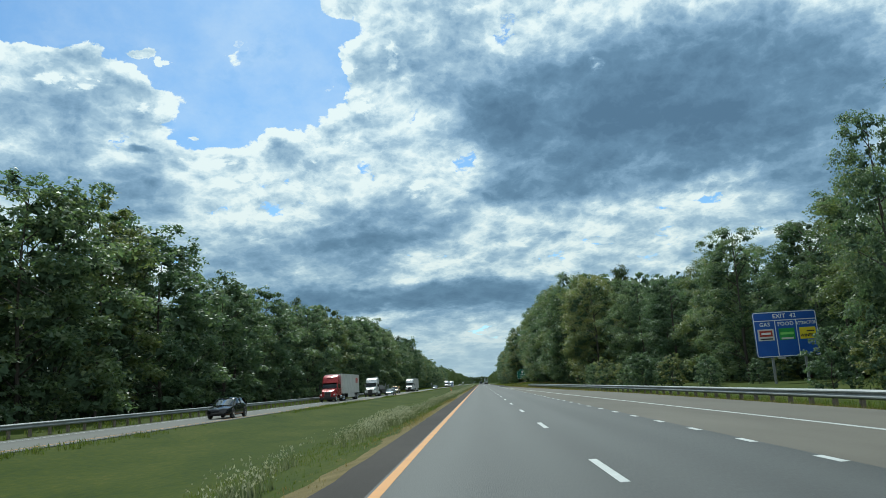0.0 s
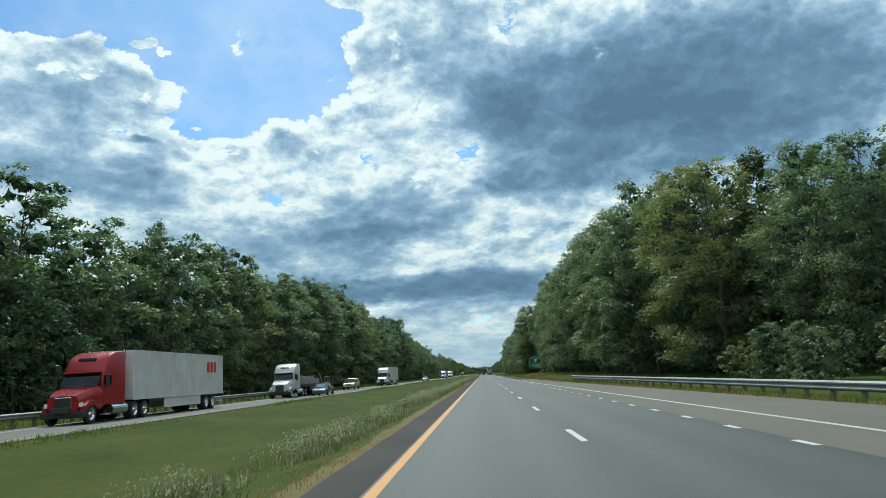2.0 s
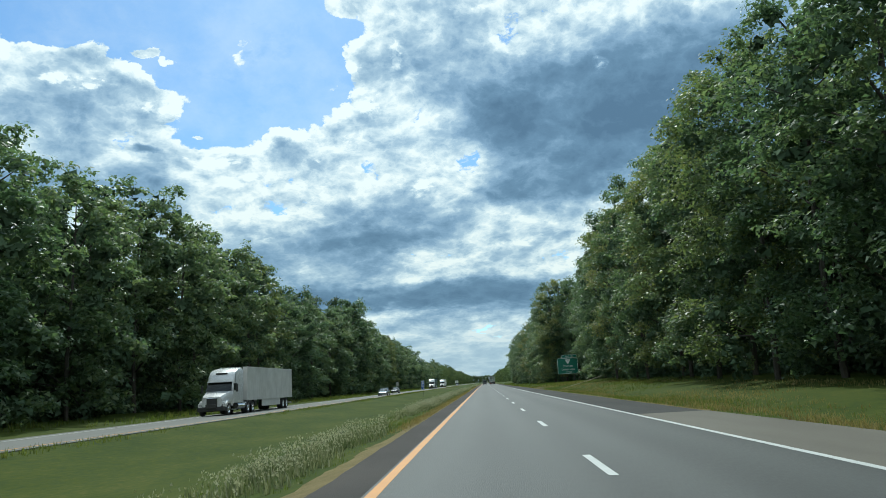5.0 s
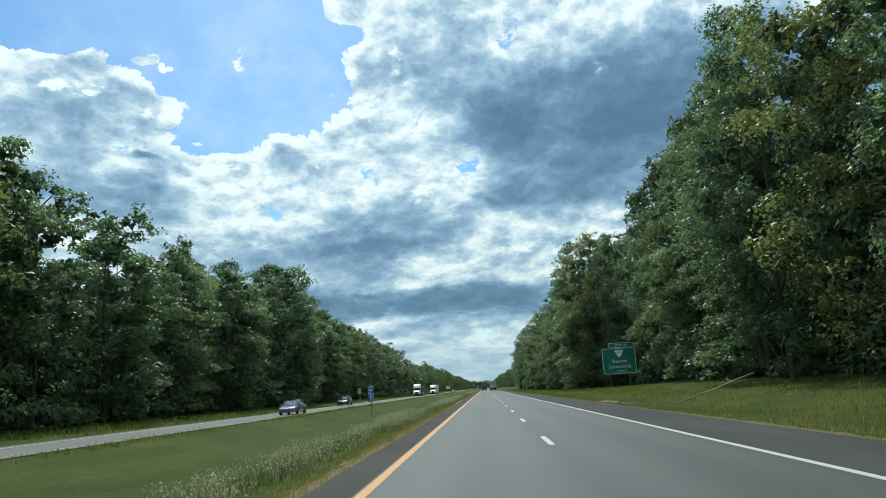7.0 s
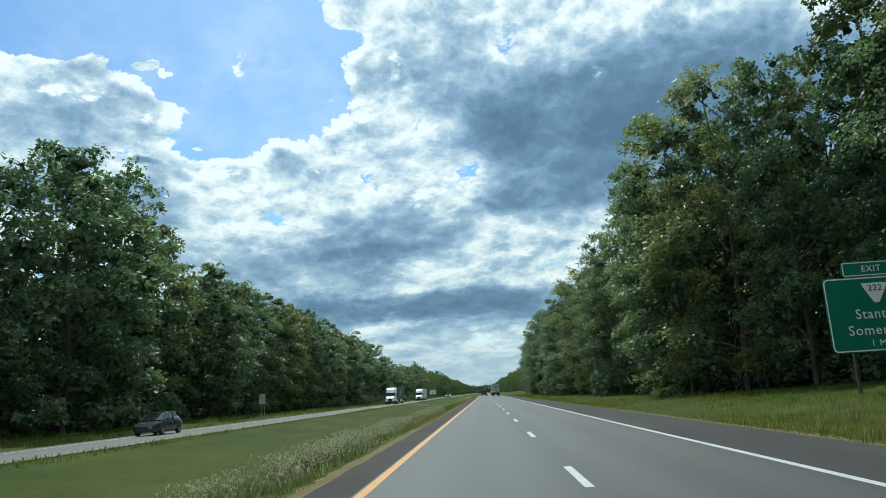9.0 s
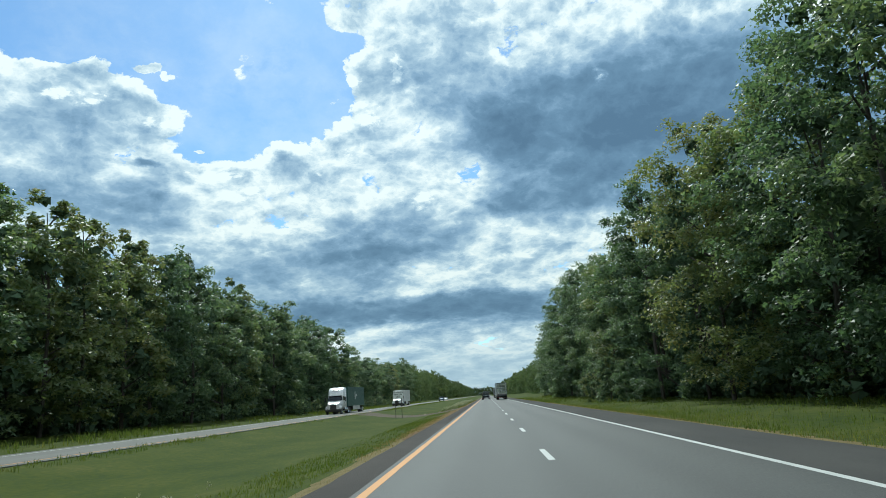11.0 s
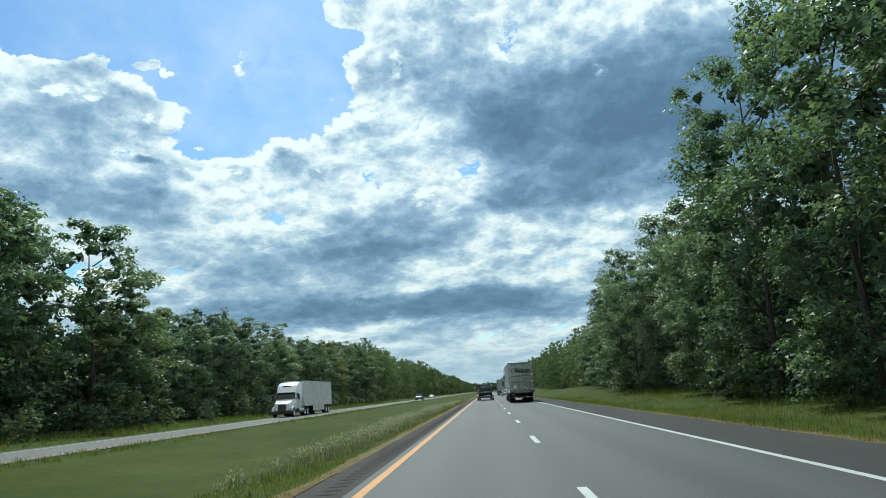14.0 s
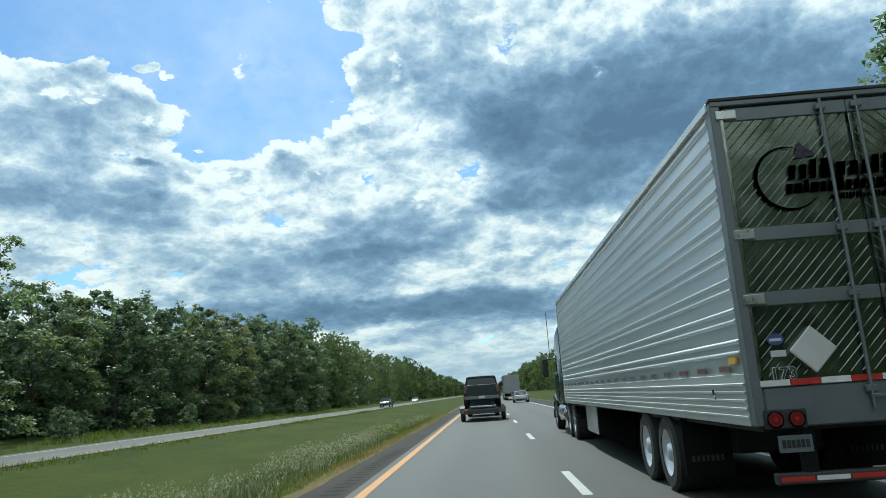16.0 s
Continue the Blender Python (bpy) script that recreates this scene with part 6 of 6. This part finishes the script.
def blue_sign():
    x0, y0 = 24.62, 57.5
    gz = ground_z(x0, y0)
    top = empty("services_sign", pose(x0, y0, gz), "blue exit services sign with three coloured panels on posts", "road sign")
    W, H, zc = 5.05, 3.62, 3.92 - gz
    sign_part(top, "panel", rounded_panel(W, H, 0.22), M_BLUE, 0, 0, zc)
    sign_part(top, "border", border(W - 0.06, H - 0.06, 0.20, 0.06), M_SIGN_W, 0, -0.02, zc)
    part("divider", box(-W / 2 + 0.06, W / 2 - 0.06, -0.024, -0.018, zc + H / 2 - 0.74, zc + H / 2 - 0.68), M_SIGN_W, top)
    for x in (-0.80, 0.86):
        part("divider", box(x - 0.03, x + 0.03, -0.024, -0.018, zc - H / 2 + 0.06, zc + H / 2 - 0.74), M_SIGN_W, top)
    lettering("EXIT  42", 0.46, M_SIGN_W, top, facing(0, -0.03, zc + H / 2 - 0.38), bold=0.01)
    for txt, x, s, sq in (("GAS", -1.62, 0.42, 1.0), ("FOOD", 0.03, 0.42, 1.0), ("ATTRACTION", 1.67, 0.36, 0.66)):
        lettering(txt, s, M_SIGN_W, top, facing(x, -0.03, zc + H / 2 - 1.02), bold=0.008, squeeze=sq)
    zp = zc + 0.02
    a = part("logo_panel", box(-2.25, -0.98, -0.04, -0.02, zp - 0.50, zp + 0.42, 0.005), M_PLATE, top)
    part("logo_shape", box(-2.12, -1.10, -0.047, -0.041, zp - 0.18, zp + 0.30, 0.003), M_LOGO_R, a)
    part("logo_bar", box(-1.98, -1.24, -0.053, -0.048, zp - 0.02, zp + 0.14), M_SIGN_W, a)
    part("logo_bar", box(-2.1, -1.12, -0.047, -0.041, zp - 0.42, zp - 0.32), M_INK, a)
    a = part("logo_panel", box(-0.58, 0.66, -0.04, -0.02, zp - 0.50, zp + 0.42, 0.005), M_LOGO_G, top)
    part("logo_bar", box(-0.48, 0.58, -0.047, -0.041, zp - 0.08, zp + 0.10), surf("light_green_shape", [(0.2, 0.5, 0.12), (0.25, 0.6, 0.15)]), a)
    part("logo_bar", box(-0.44, 0.52, -0.047, -0.041, zp - 0.45, zp - 0.32), M_PLATE, a)
    a = part("logo_panel", box(1.05, 2.32, -0.04, -0.02, zp - 0.50, zp + 0.42, 0.005), M_LOGO_Y, top)
    lettering("WINERY", 0.32, M_INK, a, facing(1.69, -0.045, zp - 0.24), bold=0.012, squeeze=0.92)
    part("logo_bar", box(1.6, 2.2, -0.047, -0.041, zp + 0.06, zp + 0.16), M_INK, a)
    posts(top, (-1.3, 1.3), -0.6, zc + 1.4)
    # folded edge strip hanging from the panel
    part("bracket", box(-0.9, -0.3, -0.01, 0.03, zc - H / 2 - 0.16, zc - H / 2 + 0.02, 0.01), M_BACK, top)


def green_sign():
    x0, y0 = 19.55, 338.2
    gz = ground_z(x0, y0)
    top = empty("exit_sign", pose(x0, y0, gz), "green exit direction sign with white lettering on two posts", "road sign")
    W, H, zc = 4.70, 3.62, 4.05 - gz
    sign_part(top, "panel", rounded_panel(W, H, 0.26), M_GREEN, 0, 0, zc)
    sign_part(top, "border", border(W - 0.07, H - 0.07, 0.24, 0.06), M_SIGN_W, 0, -0.02, zc)
    tab = sign_part(top, "exit_tab", rounded_panel(3.55, 0.74, 0.12), M_GREEN, 0.45, 0, zc + H / 2 + 0.39)
    sign_part(top, "border", border(3.48, 0.67, 0.11, 0.045), M_SIGN_W, 0.45, -0.02, zc + H / 2 + 0.39)
    lettering("EXIT  42", 0.42, M_SIGN_W, top, facing(0.45, -0.03, zc + H / 2 + 0.38), bold=0.002)
    bm = prism(((-0.62, 0.46), (0.62, 0.46), (0.52, 0.22), (0.12, -0.50), (-0.12, -0.50), (-0.52, 0.22)), 0.01)
    sign_part(top, "route_shield", bm, M_SIGN_W, 0.08, -0.03, zc + H / 2 - 0.78)
    lettering("222", 0.42, M_INK, top, facing(0.08, -0.05, zc + H / 2 - 0.58), bold=0.002)
    lettering("Stanton", 0.66, M_SIGN_W, top, facing(0.05, -0.03, zc - 0.02), bold=0.002, squeeze=0.95)
    lettering("Somerville", 0.66, M_SIGN_W, top, facing(0.05, -0.03, zc - 0.80), bold=0.002, squeeze=0.98)
    lettering("1 MILE", 0.44, M_SIGN_W, top, facing(0.15, -0.03, zc - 1.42), bold=0.0)
    posts(top, (-1.35, 1.35), -0.6, zc + 1.5, mat=M_FRAME, r=0.07)


def median_sign():
    x0, y0 = -11.38, 468.1
    gz = ground_z(x0, y0)
    top = empty("notice_sign", pose(x0, y0, gz), "small white notice sign on two thin posts in the median", "road sign")
    W, H, zc = 1.36, 1.02, 2.22 - gz
    sign_part(top, "panel", rounded_panel(W, H, 0.06, 0.012), M_SIGN_W, 0, 0, zc)
    sign_part(top, "border", border(W - 0.04, H - 0.04, 0.05, 0.018), M_INK, 0, -0.008, zc)
    for k, t in enumerate(("AUTHORIZED", "VEHICLES", "ONLY")):
        lettering(t, 0.25, M_INK, top, facing(0, -0.012, zc + 0.28 - 0.29 * k), bold=0.006, depth=0.002, squeeze=0.85)
    posts(top, (-0.42, 0.42), -0.4, zc + 0.4, y=0.05, mat=M_FRAME, r=0.03)


def back_sign(x0, y0, w, h, z, mat, label, name="road_sign"):
    gz = ground_z(x0, y0)
    top = empty(name, pose(x0, y0, gz), label, "road sign")
    sign_part(top, "panel", rounded_panel(w, h, 0.06, 0.02), mat, 0, 0, z - gz)
    posts(top, (-w * 0.25, w * 0.25), -0.4, z - gz + h * 0.4, y=0.05, mat=M_GALV, r=0.03)


blue_sign()
green_sign()
median_sign()
back_sign(-26.6, 390.0, 0.75, 1.2, 2.35, M_BACK, "bare grey back of a small road sign")


def mile_marker():
    x0, y0 = -12.55, 316.2
    top = empty("mile_marker", pose(x0, y0, ground_z(x0, y0)), "slim blue mile marker with white lettering on one thin post", "road sign")
    panel = sign_part(top, "panel", rounded_panel(0.60, 1.42, 0.05, 0.02), M_BLUE, 0, 0, 2.50)
    sign_part(top, "border", border(0.57, 1.39, 0.045, 0.015), M_SIGN_W, 0, -0.013, 2.50)
    sign_part(top, "lower_panel", rounded_panel(0.60, 0.38, 0.05, 0.02), M_BLUE, 0, 0, 1.58)
    sign_part(top, "border", border(0.57, 0.35, 0.045, 0.015), M_SIGN_W, 0, -0.013, 1.58)
    for txt, size, z in (("WEST", 0.24, 3.02), ("40", 0.40, 2.70), ("MILE", 0.24, 2.30), ("43", 0.38, 2.00), (".4", 0.34, 1.58)):
        lettering(txt, size, M_SIGN_W, top, facing(0, -0.015, z), bold=0.004, depth=0.002, squeeze=0.85)
    posts(top, (0.0,), -0.4, 3.1, y=0.05, mat=M_FRAME, r=0.025)


mile_marker()


def delineator():
    x0, y0 = -5.45, 128.9
    top = empty("delineator_post", pose(x0, y0, ground_z(x0, y0)), "worn orange plastic marker post with a white band", "marker post")
    part("base", rod((0, 0, -0.05), (0, 0, 0.06), 0.17, 0.15, 14), M_BLACK, top)
    part("tube", rod((0, 0, 0.05), (0, 0, 0.70), 0.085, 0.078, 14), M_ORANGE, top)
    part("white_band", rod((0, 0, 0.70), (0, 0, 0.86), 0.079, 0.075, 14), M_SIGN_W, top, "scuffed white reflective band")
    part("upper_tube", rod((0, 0, 0.86), (0, 0, 1.12), 0.074, 0.066, 14), M_ORANGE, top)
    part("collar", rod((0, 0, 1.12), (0, 0, 1.16), 0.066, 0.036, 14), M_ORANGE, top)
    part("cap", rod((0, 0, 1.16), (0, 0, 1.34), 0.036, 0.03, 10), M_ORANGE, top)


delineator()
# fallen trunk lying up the bank, shredded tyre and twigs at the shoulder
log = empty("fallen_log", pose(12.0, 280.0, ground_z(12.0, 280) + 0.05), "bleached bare fallen trunk lying on the grass bank", "log")
bm = rod((0, 0, 0.05), (3.2, 2.4, 0.72), 0.035, 0.055, 8)
add_rod(bm, (3.2, 2.4, 0.72), (6.6, 5.0, 1.55), 0.055, 0.075, 8)
part("trunk", bm, M_WOOD, log)
bm = rod((2.2, 1.6, 0.5), (2.9, 1.2, 0.75), 0.03, 0.012, 6)
add_rod(bm, (4.6, 3.5, 1.05), (4.4, 4.4, 1.3), 0.03, 0.012, 6)
part("broken_branch", bm, M_WOOD, log)
tyre = empty("tyre_scrap", pose(8.55, 277.0, 0.0), "black strip of shredded lorry tyre at the shoulder edge", "tyre scrap")
bm = bmesh.new()
prev = None
for k in range(9):
    a = k / 8
    v = [bm.verts.new((-0.5 + a * 1.0, 0.25 * math.sin(a * 4) + dy, 0.02 + 0.16 * math.sin(a * 3.1) + dz)) for dy, dz in ((-0.13, 0), (0.13, 0.03))]
    if prev:
        bm.faces.new((prev[0], prev[1], v[1], v[0]))
    prev = v
bmesh.ops.solidify(bm, geom=bm.faces[:], thickness=0.03)
part("tread_strip", bm, M_TYRE, tyre)
rg = random.Random(3)
for k in range(24):
    y = 278 + rg.random() * 10
    x = 8.35 + rg.random() * 0.6
    tw = empty("twig", pose(x, y, 0.02, 0, 0, rg.uniform(-60, 60)), "pale dry broken twig on the shoulder edge", "twig", "twigs on the shoulder")
    bm = rod((-0.35, 0, 0.02), (0.35, 0.06, 0.05), 0.02, 0.012, 5)
    add_rod(bm, (0.05, 0.02, 0.03), (0.28, 0.24, 0.07), 0.012, 0.006, 5)
    part("stick", bm, M_WOOD, tw)

# clods and torn turf left at the edge of the turn-round
for k in range(9):
    x, y = -4.6 - 0.75 * k + rg.uniform(-0.3, 0.3), 478.2 + rg.uniform(-0.8, 1.4)
    cl = empty("clod", pose(x, y, ground_z(x, y) + 0.03, 0, 0, rg.uniform(0, 180)), "dark clod of earth and torn turf beside the gravel", "clod", "clods beside the gravel")
    bm = bmesh.new()
    bmesh.ops.create_icosphere(bm, subdivisions=2, radius=1.0)
    for v in bm.verts:
        v.co = v.co * (1 + 0.45 * noise.noise(v.co * 1.7 + Vector((k * 3.1, 0, 0))))
        v.co = Vector((v.co.x * rg.uniform(0.21, 0.22), v.co.y * 0.12, v.co.z * 0.08))
    part("earth", bm, M_SOIL if k % 3 else M_WOOD, cl)

# shrubs in front of the forest
for i in range(22):
    y = 22 + i * 4.6
    if 36 < y < 62:
        continue
    tree("shrub", bush_set[(i + 1) % 3], 14.5 + 5.5 * abs(math.sin(i * 1.9)), y, 0.42 + 0.4 * abs(math.sin(i * 2.7)), 40 * i, "leafy green shrub behind the guard rail", "roadside shrubs")
for i, (x, y, s) in enumerate(((15.0, 87, 0.95), (18.2, 92, 0.6), (15.2, 68, 0.9), (20, 76, 0.8), (22, 70, 0.7), (24, 63, 0.55), (27.5, 66, 0.7), (20.5, 98, 1.0), (17.5, 112, 0.9),
                               (15.5, 364, 0.9), (15.0, 395, 0.8), (14.0, 452, 1.2), (13.2, 458, 0.9), (14.6, 444, 1.0), (14.2, 505, 0.9), (15.2, 520, 1.1))):
    tree("shrub", bush_set[i % 3], x, y, s, 70 * i, "leafy green shrub in front of the forest", "roadside shrubs")
for i in range(26):
    y = 480 + i * 7.3
    tree("shrub", bush_set[i % 3], -30.5 + 1.6 * math.sin(i * 2.1), y, 0.35 + 0.3 * abs(math.sin(i * 1.7)), 50 * i, "low green bush below the trees", "low bushes")
